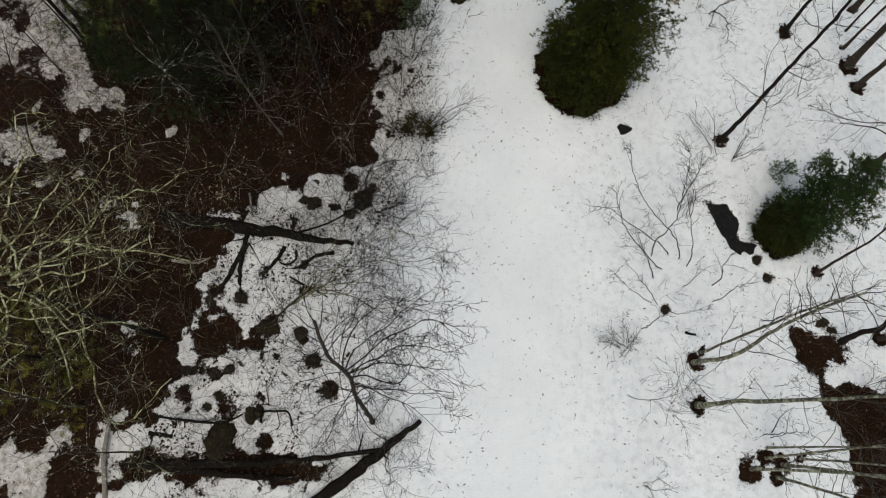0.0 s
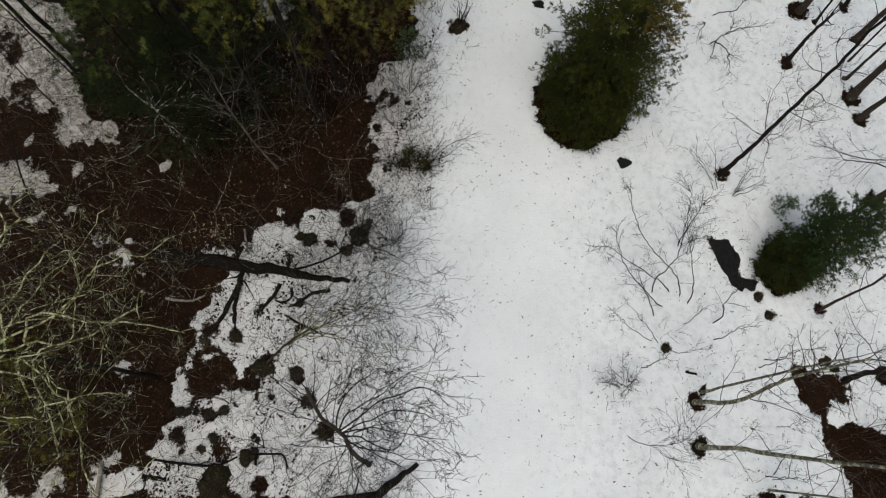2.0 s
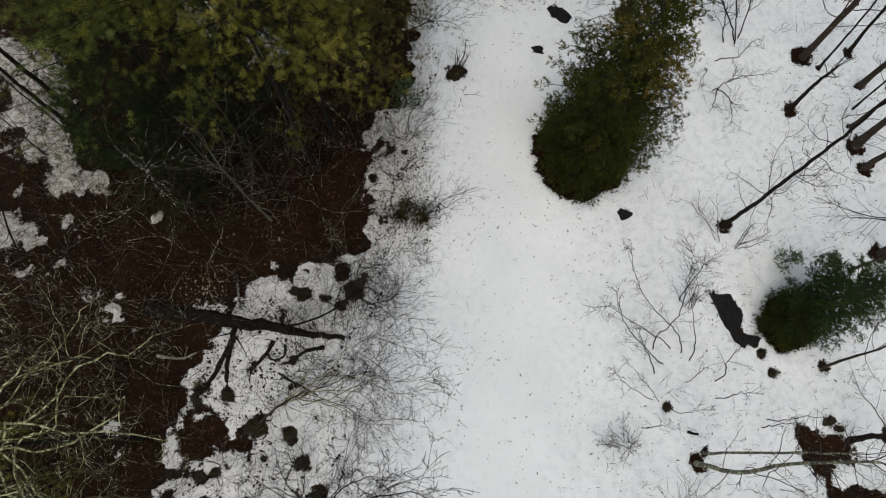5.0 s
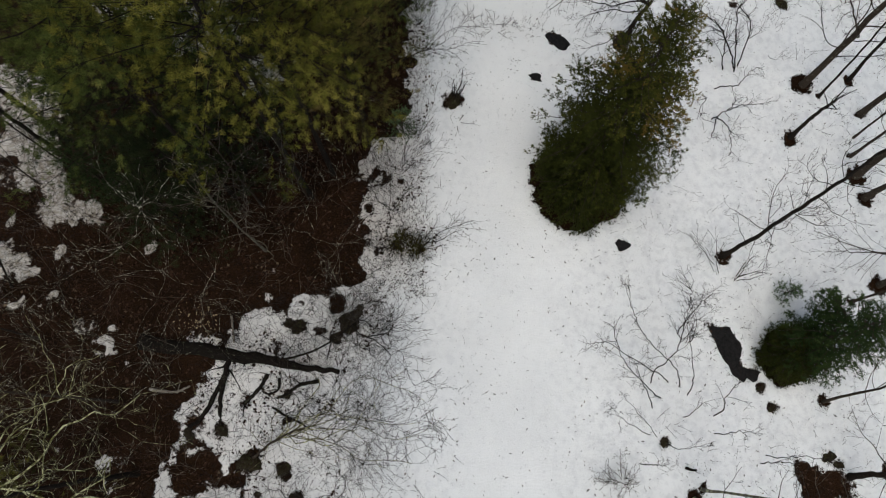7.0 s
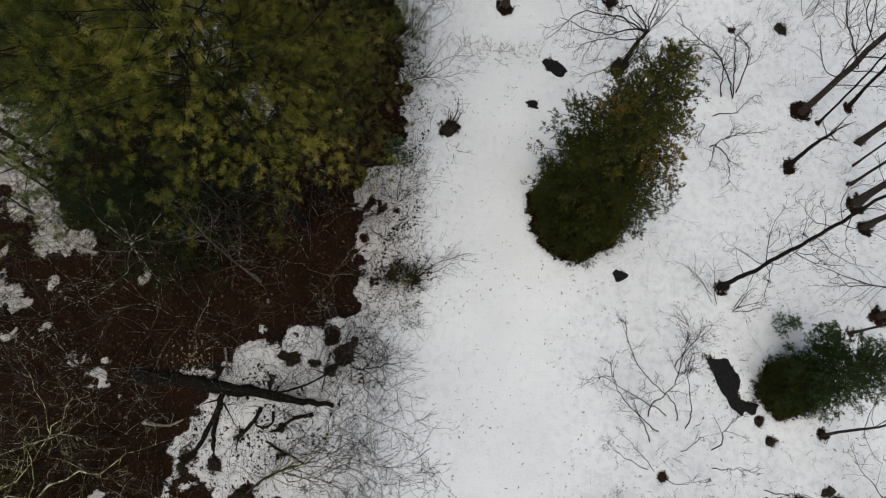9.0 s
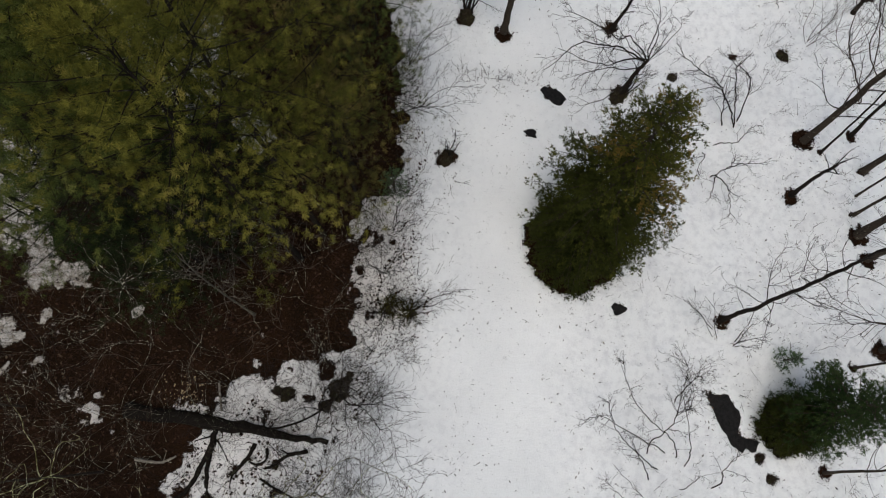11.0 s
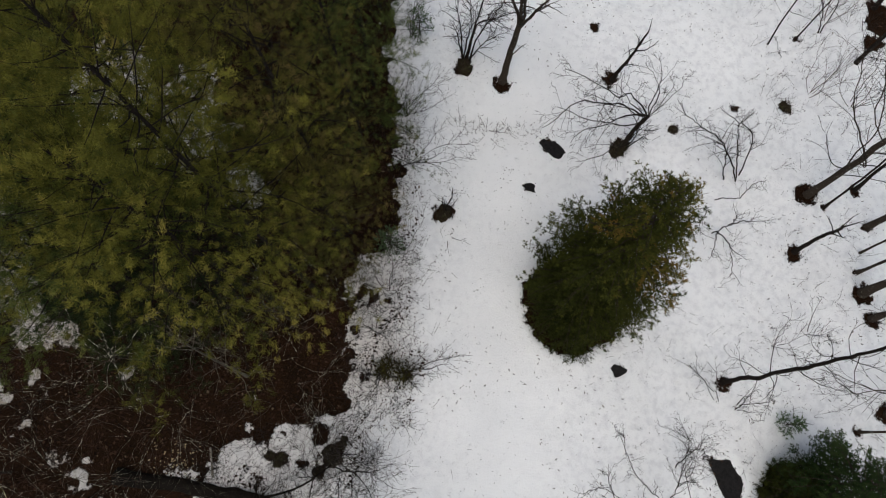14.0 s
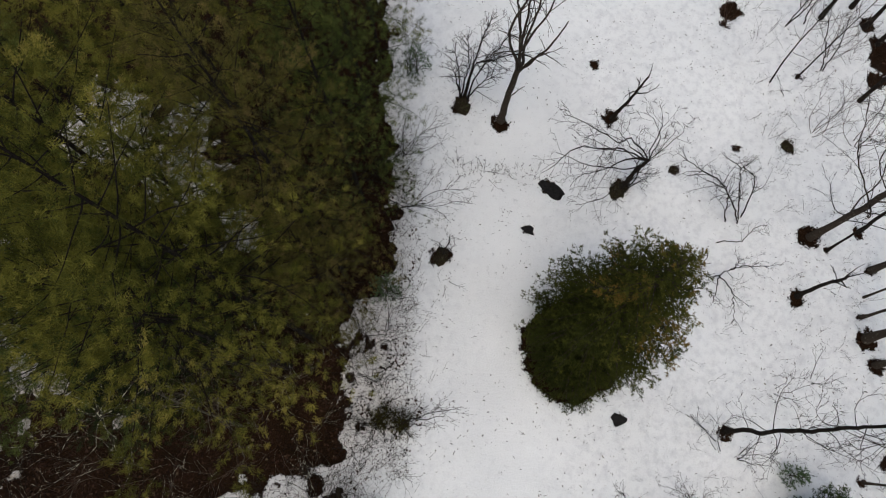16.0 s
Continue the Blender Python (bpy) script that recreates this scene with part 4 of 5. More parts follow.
bare_tree([at_ground(-8.35, 10.0), (-8.4, 10.0, 1.5), (-8.35, 9.95, 3.0), (-8.4, 9.9, 4.3)], 0.035, "thin leafless tree with branches flecked by pale lichen", 103, 3, .5, 1.2, BARK_BROWN, FLECKED, .3, 2, 2.4, limb_bark=FLECKED, stout=1.5, wander=.26,
          aims=((1.0, (-9.1, 10.42, 4.6)), (.95, (-9.55, 11.49, 4.7)), (1.0, (-7.9, 10.53, 4.6)), (.95, (-7.08, 11.17, 4.7)), (.9, (-8.15, 11.33, 4.7)), (1.0, (-7.35, 9.84, 4.6)), (.95, (-6.82, 10.11, 4.7)), (.95, (-6.69, 8.73, 4.6)),
                (.9, (-7.91, 9.14, 4.4)), (.9, (-9.0, 9.04, 4.5)), (.9, (-9.29, 8.2, 4.5)), (.95, (-8.74, 10.78, 4.6))))
bare_tree(straight(-6.02, 11.27, 6.0, 0, .1), 0.045, "slender grey leafless tree standing in brush", 150, 12, .25, 2.2, BARK_BROWN, TWIG_GREY, 1.2, 2, 2.8)
bare_tree(straight(-4.4, 11.5, 5, .2, -.2), 0.04, "slender leafless tree in the brush", 104, 11, .3, 2.0, BARK_BROWN, TWIG_GREY, 1.0, 2, 2.8)
bare_tree([at_ground(-5.79, 9.66), (-6.1, 9.9, 1.4), (-6.4, 10.2, 3.2), (-6.5, 10.45, 4.8)], .05, "slender grey leafless tree leaning in the brush", 105, 12, .3, 2.0, BARK_GREY, TWIG_PALE, 1.0, 2, 3.0, stout=1.0, tip=.4, aims=((.7, (-7.36, 10.97, 4.5)), (.8, (-5.57, 10.78, 5.0)), (.75, (-6.78, 10.13, 4.6)), (.5, (-5.52, 10.27, 3.4)), (.9, (-6.03, 10.78, 5.2)), (.4, (-4.9, 9.6, 2.6)), (.95, (-6.9, 11.0, 5.6))))
bare_tree(straight(-10.2, 4.6, 7.0, -.4, .2), 0.05, "leafless tree with pale lichen on its twigs", 106, 11, .3, 2.3, BARK_BROWN, FLECKED, limb_bark=BARK_LICHEN, wander=.25)
bare_tree(straight(-14.19, 8.31, 4.2, 1.3, 2.2), 0.04, "thin dark leaning tree in thin snow", 107, 8, .3, 1.4, BARK_DARK, TWIG_DARK)
bare_tree(straight(-13.0, 6.6, 6, .4, .2), 0.045, "leafless tree in dark brush", 108, 10, .3, 2.2, BARK_BROWN, FLECKED)
bare_tree(straight(-13.94, 12.04, 3.2, -.2, .5), 0.035, "thin leafless tree with crooked twigs at a snow patch", 109, 10, .2, 1.8, BARK_DARK, TWIG_DARK, .3)
bare_tree(straight(-11.6, .2, 6, .2, .5), 0.05, "leafless tree on bare litter", 110, 10, .3, 2.0, BARK_BROWN, FLECKED)
bare_tree(straight(-9.6, -1.2, 5, .2, .3), 0.04, "thin leafless tree beside a log", 111, 8, .3, 1.8, BARK_BROWN, FLECKED)
for k, (x, y, dx, dy, r) in enumerate(((-12.9, 13.5, 0, .1, .11), (-12.66, 12.72, .1, .1, .09), (-12.5, 12.35, .1, .2, .035))):
    bare_tree(straight(x, y, 9, dx, dy), r, "dark straight trunk with dead lower branches", 112 + k, 14, .1, 1.5, BARK_DARK, TWIG_DARK, -.05, 1, 2.6)

# ---- shrubs west of the trail ----
shrub(-2.7, 7.4, 6, 2.6, .9, "grey leafless shrub at the litter's edge", 120, (.7, -.2), TWIG_DARK, TWIG_GREY, .02)
shrub(-2.4, 6.7, 6, 3.4, 1.0, "leafless shrub reaching over the snow", 121, (1.2, -.3), TWIG_DARK, TWIG_GREY, .02)
shrub(-3.3, 6.6, 5, 2.0, .8, "leafless shrub with a dark foot", 122, (.4, -.1), TWIG_DARK, TWIG_GREY, .018)
shrub(-.7, 9.8, 6, 1.7, .9, "low leafless shrub with a long side branch", 123, (.2, .1), TWIG_DARK, TWIG_GREY, .018, aims=((1.35, 10.2, 2.2), (.9, 10.0, 1.7)))
shrub(-1.45, 9.75, 12, 1.1, .8, "dark tangled leafless shrub", 124, (0, .1), TWIG_DARK, TWIG_DARK, .014, density=4.5)
shrub(-.5, 9.75, 10, .9, .7, "dark tangled leafless shrub at the trail's edge", 95, (.1, 0), TWIG_DARK, TWIG_DARK, .013, density=4.5)
shrub(-1.6, 11.2, 7, 1.9, 1.1, "pale wispy leafless shrub in thin snow", 125, (.2, .2), TWIG_GREY, TWIG_GREY, .014)
shrub(-1.2, 12.6, 7, 1.9, 1.1, "pale wispy leafless shrub in thin snow", 126, (.2, .2), TWIG_GREY, TWIG_GREY, .014)
shrub(-.7, 14.0, 6, 1.7, 1.0, "wispy leafless shrub by the trail", 127, (.2, .2), TWIG_GREY, TWIG_GREY, .014)
bare_tree([at_ground(-1.31, 17.05), (-.8, 17.05, .8), (-.2, 17.0, 1.3)], .036, "arching leafless shrub reaching over the trail's edge", 128, 3, .4, 1.0, BARK_DARK, TWIG_DARK, .5, 2, 3.4, wander=.15, aims=((1.0, (1.87, 17.02, 2.5)), (.95, (1.71, 16.8, 2.0)), (.7, (.75, 17.73, 2.5)), (.9, (1.0, 16.3, 1.5)), (.6, (.9, 17.3, 2.3))), **SHRUB)
shrub(-.85, 19.25, 4, 2.0, .8, "leafless shrub leaning over the trail's edge", 129, (.5, 0), TWIG_DARK, TWIG_DARK, .016, aims=((.83, 19.27, 3.0), (.74, 19.07, 2.0), (.5, 19.7, 2.4)))
shrub(-.6, 22.6, 6, 2.0, .9, "leafless shrub by the trail", 130, (.4, 0), TWIG_DARK, TWIG_GREY, .014)
shrub(-4.4, 1.6, 6, 2.4, .8, "leafless shrub with a dark foot in the snow", 131, (.1, .2), TWIG_DARK, TWIG_GREY, .018)
shrub(-5.6, .2, 5, 1.8, .9, "crooked dark leafless shrub", 132, (.3, .1), BARK_DARK, TWIG_DARK, .02)
shrub(-7.1, -.9, 7, 1.4, .9, "dark tangled leafless shrub on a bare patch", 133, (0, .1), TWIG_DARK, TWIG_DARK, .018)
shrub(-3.4, -1.6, 5, 1.8, .9, "leafless shrub among fallen logs", 134, (.2, .1), TWIG_DARK, TWIG_GREY, .016)
shrub(-6.8, 1.6, 5, 2.2, 1.0, "wispy leafless shrub in broken snow", 135, (.2, .1), TWIG_GREY, TWIG_GREY, .014)
shrub(-4.6, 5.0, 5, 2.2, 1.0, "wispy leafless shrub beside a log", 136, (.4, .1), TWIG_GREY, TWIG_GREY, .014)
shrub(-1.8, -1.6, 5, 2.6, 1.0, "wispy leafless shrub at the trail's edge", 137, (.6, .1), TWIG_GREY, TWIG_GREY, .014)


def brush_patch(places, label, bark, seed, height=1.7, side=3.2, fine=.0045):
    """Uncounted undergrowth: many whip-like stems with side twigs, in one mesh."""
    rng = np.random.default_rng(seed)
    t = Tubes()
    for x, y in places:
        z = at_ground(x, y, -.04)
        for _ in range(rng.integers(2, 5)):
            branch_tree(rng, t, t, z + rng.normal(0, .08, 3) * (1, 1, 0), (rng.normal(0, .55), rng.normal(0, .55), 1.0), height * rng.uniform(.5, 1.2), rng.uniform(.0045, .009), 1, .18, 0, side, fine=fine)
    tagged(new("undergrowth", t.mesh("undergrowth", bark)), label, "undergrowth", kind="stuff")


def scatter(rng, count, box, keep):
    """Places in a box at which keep(x, y) is true."""
    x, y = rng.uniform(box[0], box[1], count), rng.uniform(box[2], box[3], count)
    k = keep(x, y)
    return np.stack([x[k], y[k]], -1)


rng = np.random.default_rng(7)
brush_patch(scatter(rng, 1500, (-16, -2, -3, 18), lambda x, y: bareness(x, y) > .25)[:125], "reddish brown leafless undergrowth on leaf litter", TWIG_RED, 201, 2.0)
brush_patch(scatter(rng, 1500, (-16, -2, -3, 18), lambda x, y: bareness(x, y) > .1)[:45], "pale lichen-specked leafless undergrowth on leaf litter", TWIG_PALE, 202, 2.6)
brush_patch(scatter(rng, 400, (-15, -3, -2, 13), lambda x, y: bareness(x, y) > .1)[:36], "tall leafless whips flecked with pale lichen", FLECKED, 210, 3.2, 2.4)
brush_patch(scatter(rng, 260, (12, 18, -4, 3), lambda x, y: bareness(x, y) > .1)[:90], "reddish brown leafless undergrowth on bare ground", TWIG_RED, 203)
brush_patch(scatter(rng, 900, (-3.6, .5, 8, 20), lambda x, y: (bareness(x, y) < .1) & (x < -.35 + .5 * field(x, y, 1.5, 41, 2)))[:330], "dark wispy brush along the trail's edge", TWIG_DARK, 204, .9, fine=.0034)
brush_patch(scatter(rng, 300, (12.5, 18, 17, 26), lambda x, y: bareness(x, y) < .3)[:70], "dark wispy brush in snow", TWIG_DARK, 205, 1.0, fine=.0032)
brush_patch(scatter(rng, 1100, (-9, -1, -3, 8), lambda x, y: bareness(x, y) < .1)[:420], "dark wispy brush in broken snow", TWIG_DARK, 206, 1.25, fine=.0032)
brush_patch(scatter(rng, 500, (-7, -1.6, 5.6, 9), lambda x, y: (bareness(x, y) < .15) & (bareness(x, y) > -1.6))[:110], "dark brush over thin snow beside a log", TWIG_DARK, 211, 1.5, fine=.0034)
brush_patch(scatter(rng, 420, (6.4, 16, -2, 16), lambda x, y: bareness(x, y) < .1)[:150], "thin dark seedlings in snow", TWIG_DARK, 207, .7, 1.8, .0032)
brush_patch(scatter(rng, 900, (-17.5, -11, 7, 17), lambda x, y: bareness(x, y) < .3)[:220], "dark leafless brush over thin snow", TWIG_DARK, 208, 1.4, fine=.0032)

low = np.linspace(0, 1, 34)
brush_patch(np.column_stack([.9 + 3.2 * low + rng.normal(0, .12, 34), 18.75 - .15 * low + rng.normal(0, .14, 34)]), "low dark line of brush across the snow", TWIG_DARK, 209, .35, 4.0)

# ---- evergreens ----


def needles(centres, axes, sizes, tones, count, width, spread, rng, loose=0.0, lit=0.0):
    """Bunches of needles: narrow pointed blades that fan out round each axis."""
    n = len(centres) * count
    a = np.repeat(axes, count, 0) + rng.normal(0, spread, (n, 3))
    a /= np.linalg.norm(a, axis=1)[:, None] + 1e-9
    off = rng.normal(0, 1, (n, 3))
    c = np.repeat(centres, count, 0) + loose * off
    s = np.repeat(sizes, count) * rng.uniform(.7, 1.15, n)
    side = np.cross(a, rng.normal(0, 1, (n, 3)))
    side /= np.linalg.norm(side, axis=1)[:, None] + 1e-9
    w = (s * width)[:, None] * side
    v = np.stack([c + w, c - w, c + a * s[:, None]], 1).reshape(-1, 3)
    # lit paints light from above: higher blades in a bunch get a lighter tone.
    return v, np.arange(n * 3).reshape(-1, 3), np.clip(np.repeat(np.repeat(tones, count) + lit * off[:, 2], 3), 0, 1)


def pine(x, y, top, low, spread, label, seed, clumps=2600, tuft=.088, lean=(0, 0), mat=None, tone=.42, n=56):
    """A tall pine: whorls of rising limbs; their shoots end in soft brushes of long needles, paler at the tips."""
    rng = np.random.default_rng(seed)
    base = at_ground(x, y)
    root = thing("pine_tree", Vector(base), label, "tree", "tall pines")
    trunk = smooth_line([base, base + np.array([lean[0] * .4, lean[1] * .4, top * .5]), base + np.array([lean[0], lean[1], top])], 8)
    t = Tubes()
    t.add(np.vstack([base - (0, 0, .1), trunk]), np.linspace(.03 + top * .0045, .012, len(trunk) + 1), 9, .08, rng)
    part("trunk", t.mesh("trunk", BARK_DARK), root)
    turn = rng.uniform(0, 6)
    spread_sum = sum(.28 + spread * (1 - ((k + .5) / n) ** 1.7) for k in range(n))
    for k in range(n):
        f = (k + rng.uniform(0, .9)) / n
        h = low + (top - low) * f ** .9
        turn += 2.399 + rng.normal(0, .3)
        reach = spread * (1 - f ** 1.7) * rng.uniform(.65, 1.15) + .4
        start = np.array([np.interp(h, trunk[:, 2], trunk[:, i]) for i in range(3)])
        line = crooked(rng, start, (math.cos(turn), math.sin(turn), .10 + .8 * f * f), reach, 6, .1, .04)
        limb = Tubes()
        limb.add(line, np.linspace(.008 + reach * .004, .004, 7), 4)
        limb_tone = tone + rng.normal(0, .16)
        piece = part("branch", limb.mesh("branch", BARK_DARK), root)
        shoots = []
        for g in np.concatenate([rng.uniform(.10, 1, int(5 + reach * 5)), [1.0]]):
            j = min(int(g * 6), 5)
            p = line[j] + (line[j + 1] - line[j]) * (g * 6 - j)
            way = side_way(rng, line[j + 1] - line[j], 50 if g < 1 else 8, .12)
            way[2] *= .6
            shoots.append(crooked(rng, p, way, (.25 + .30 * reach * (1.15 - g)) * rng.uniform(.7, 1.2), 3, .15, .06))
        long = np.array([np.linalg.norm(s[-1] - s[0]) for s in shoots])
        share = np.maximum(3, (1.08 * clumps * (.28 + reach - .4) / spread_sum * long / long.sum()).astype(int))
        cs, ax, sz, tn = [], [], [], []
        for s, m in zip(shoots, share):
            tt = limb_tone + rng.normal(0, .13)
            full = np.linalg.norm(s[-1] - s[0])
            u = np.concatenate([[0.0], rng.uniform(0, 1, m - 1)]) * min(1.0, .36 / full)
            g = (1 - u) * 2.999
            j = np.minimum(g.astype(int), 2)
            d = s[j + 1] - s[j]
            d = d / np.linalg.norm(d, axis=1)[:, None]
            cs.append(s[j] + (s[j + 1] - s[j]) * (g - j)[:, None] + rng.normal(0, .02, (m, 3)))
            ax.append(d * .8 + np.array([0, 0, .3]) + rng.normal(0, .12, (m, 3)))
            sz.append(np.full(m, tuft) * rng.uniform(.8, 1.2, m))
            # Paler new tips; darker inner shoots also paint shade between the brushes.
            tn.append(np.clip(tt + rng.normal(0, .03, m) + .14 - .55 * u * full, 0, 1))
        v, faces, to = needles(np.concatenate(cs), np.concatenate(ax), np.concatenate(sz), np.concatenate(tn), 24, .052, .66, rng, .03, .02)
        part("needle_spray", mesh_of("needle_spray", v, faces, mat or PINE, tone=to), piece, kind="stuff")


pine(-3.6, 12.5, 15.9, 6.5, 2.7, "tall pine with yellow-green needle tufts", 301, 3000, tone=.44)
pine(-4.3, 11.6, 13.6, 8.4, 2.8, "pine with yellow-green needle tufts above the brush", 333, 3000, tone=.37)
pine(-6.7, 12.5, 12.2, 8.6, 2.3, "pine with green needle tufts above the brush", 334, 2200, tone=.38, mat=PINE_GREEN)
pine(-2.6, 14.7, 14.6, 5.0, 2.4, "tall pine at the trail's edge with olive needles", 302, 3900, tone=.42, mat=PINE_DULL, tuft=.07, n=66)
pine(-2.35, 13.6, 8.6, 3.0, 2.0, "dull olive pine at the litter's edge", 335, 2900, tone=.46, mat=PINE_DULL, tuft=.07, n=54)
pine(-2.1, 17.4, 12.4, .8, 2.2, "dense dark green pine at the trail's edge", 303, 4300, tone=.30, n=70, mat=PINE_GREEN, tuft=.07)
pine(-5.6, 14.4, 16.2, 7.0, 2.7, "tall pine with yellowish needle tufts", 304, 3300, tone=.42)
pine(-7.0, 11.6, 14.0, 7.6, 2.8, "broad pine with green needle tufts", 305, 3600, tone=.40, mat=PINE_GREEN)
pine(-4.7, 17.9, 15.2, 5.0, 2.5, "tall pine with olive needles", 306, 3200, tone=.42)
pine(-2.0, 20.5, 12.4, .8, 2.2, "dark green pine by the trail", 307, 3800, tone=.30, n=66, mat=PINE_GREEN, tuft=.07)
pine(-9.6, 16.6, 14.5, 4.5, 2.4, "tall pine with a high crown", 308, 2200, tone=.38)
pine(-5.9, 21.8, 14.0, 4.0, 2.5, "tall pine with olive needles", 309, 1500, tone=.40)
pine(-8.6, 17.6, 15.0, 5.0, 2.7, "tall pine with yellow-green tufts", 310, 2200, tone=.38)
pine(-1.9, 23.8, 12.0, 2.0, 2.2, "dark green pine by the trail", 311, 2700, tone=.28)
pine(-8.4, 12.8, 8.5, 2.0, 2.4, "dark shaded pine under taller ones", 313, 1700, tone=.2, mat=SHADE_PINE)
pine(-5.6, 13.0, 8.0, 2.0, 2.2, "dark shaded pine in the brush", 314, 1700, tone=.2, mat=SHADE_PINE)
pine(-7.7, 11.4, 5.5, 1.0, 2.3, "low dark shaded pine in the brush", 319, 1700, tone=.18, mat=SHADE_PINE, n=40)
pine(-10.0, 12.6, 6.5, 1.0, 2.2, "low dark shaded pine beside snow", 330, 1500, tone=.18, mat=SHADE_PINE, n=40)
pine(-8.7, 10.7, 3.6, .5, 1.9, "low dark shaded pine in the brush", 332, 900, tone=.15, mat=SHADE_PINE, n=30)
pine(-9.4, 15.3, 12.0, 7.0, 2.1, "pine with yellow-green needle tufts", 331, 2000, tone=.38)
pine(-12.2, 1.6, 7.0, 1.5, 2.2, "dark green pine on bare litter", 315, 1500, tone=.26)
pine(-7.2, 16.2, 11.5, 2.0, 2.6, "green pine between taller ones", 316, 2800, tone=.42, mat=PINE_GREEN)
pine(-11.8, 17.4, 13.5, 4.0, 2.5, "pine with olive needles", 317, 1400, tone=.42)
pine(-8.6, 21.4, 12.5, 2.5, 2.6, "pine with olive needles", 318, 1400, tone=.38)


def evergreen(x, y, height, profile, label, seed, mat, limbs=150, blade=.085, step=.05, name="evergreen_tree", lean=(0, 0), tone=.42, browning=0.0, droop=.05, rise=.25, sparse=1.0, fan=.5, ragged=0.0):
    """A dense evergreen clothed to the ground: limbs with flat feathery sprays. profile: the crown's radius at even steps of height from foot to tip."""
    rng = np.random.default_rng(seed)
    base = at_ground(x, y)
    root = thing(name, Vector(base), label, "tree", "low evergreens")
    t = Tubes()
    tip = base + np.array([lean[0], lean[1], height])
    line = smooth_line([base - (0, 0, .08), (base + tip) / 2, tip], 5)
    t.add(line, np.linspace(.02 + height * .010, .008, len(line)), 8, .08, rng)
    part("trunk", t.mesh("trunk", BARK_BROWN), root)
    grid = np.linspace(0, 1, len(profile))
    turn = 0.0
    for k in range(limbs):
        f = rng.uniform(0, .14) if k < limbs * .15 else (k / limbs - .15) / .85
        turn += 2.399 + rng.normal(0, .25)
        reach = np.interp(f, grid, profile) * rng.uniform(.86 - ragged * f, 1.07 + ragged * f)
        p = base + np.array([lean[0] * f, lean[1] * f, height * f + .04])
        limb = crooked(rng, p, (math.cos(turn), math.sin(turn), rise + .9 * f ** 3), max(reach, .1), 7, .06, -droop)
        limb[:, 2] = np.maximum(limb[:, 2], base[2] + .06)
        b = Tubes()
        b.add(limb, np.linspace(.006 + reach * .008, .004, 8), 4)
        piece = part("branch", b.mesh("branch", BARK_BROWN), root)
        cs, ax, tn = [], [], []
        limb_tone = tone + rng.normal(0, .10)
        if browning and f > .55 and rng.uniform() < browning:
            limb_tone += .38
        shoots = max(4, int(reach / .085 * sparse))
        for g in rng.uniform(.12, 1.0, shoots):
            j = min(int(g * 7), 6)
            q = limb[j] + (limb[j + 1] - limb[j]) * (g * 7 - j)
            d = unit(limb[j + 1] - limb[j])
            side = unit(np.cross(d, (0, 0, 1))) * (1 if rng.uniform() < .5 else -1)
            way = unit(d * rng.uniform(.45, .95) + side * rng.uniform(.5, 1.0) + np.array([0, 0, rng.normal(-.02, .14)]))
            length = (fan * reach * (1.05 - g) + .14) * rng.uniform(.6, 1.1)
            m = max(2, int(length / step))
            s = rng.uniform(0, 1, m) * length
            c = q + way * s[:, None] + np.array([0, 0, -.25]) * (s * s)[:, None] + rng.normal(0, .018, (m, 3))
            out = way * .7 + np.cross(way, (0, 0, 1)) * np.where(rng.uniform(size=m) < .5, 1, -1)[:, None] * .7
            cs.append(c)
            ax.append(out + rng.normal(0, .2, (m, 3)))
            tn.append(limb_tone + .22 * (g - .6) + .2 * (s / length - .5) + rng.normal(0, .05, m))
        c = np.concatenate(cs)
        c[:, 2] = np.maximum(c[:, 2], base[2] + .05)
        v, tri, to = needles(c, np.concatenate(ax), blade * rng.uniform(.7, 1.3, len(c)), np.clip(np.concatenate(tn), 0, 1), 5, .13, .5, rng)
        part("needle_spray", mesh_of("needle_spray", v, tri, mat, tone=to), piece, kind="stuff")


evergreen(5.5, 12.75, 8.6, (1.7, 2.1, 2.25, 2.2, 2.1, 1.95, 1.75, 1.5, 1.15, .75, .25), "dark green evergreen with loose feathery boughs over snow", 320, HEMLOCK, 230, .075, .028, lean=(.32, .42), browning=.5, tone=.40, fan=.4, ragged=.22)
# Added low mass, in a darker tone than the tree it surrounds.
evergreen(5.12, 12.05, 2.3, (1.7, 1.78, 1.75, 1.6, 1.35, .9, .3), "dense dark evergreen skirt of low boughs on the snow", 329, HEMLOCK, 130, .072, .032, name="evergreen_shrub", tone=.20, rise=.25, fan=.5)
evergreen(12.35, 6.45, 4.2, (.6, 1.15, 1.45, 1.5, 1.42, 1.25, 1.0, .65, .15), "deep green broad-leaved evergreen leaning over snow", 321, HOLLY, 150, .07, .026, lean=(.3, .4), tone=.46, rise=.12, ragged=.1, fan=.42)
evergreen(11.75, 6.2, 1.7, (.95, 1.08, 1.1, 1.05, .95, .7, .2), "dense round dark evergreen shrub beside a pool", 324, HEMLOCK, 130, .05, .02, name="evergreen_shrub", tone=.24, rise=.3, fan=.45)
evergreen(12.06, 8.3, .95, (.3, .5, .42, .3, .16, .03), "small pale green evergreen sapling in snow", 322, SAPLING, 26, .08, .04, name="evergreen_sapling", tone=.5, sparse=.8)
evergreen(-1.12, 9.95, .75, (.3, .55, .5, .38, .2, .05), "low olive-green bush in brown brush", 325, PINE_DULL, 34, .06, .035, name="evergreen_shrub", tone=.3, sparse=.8)
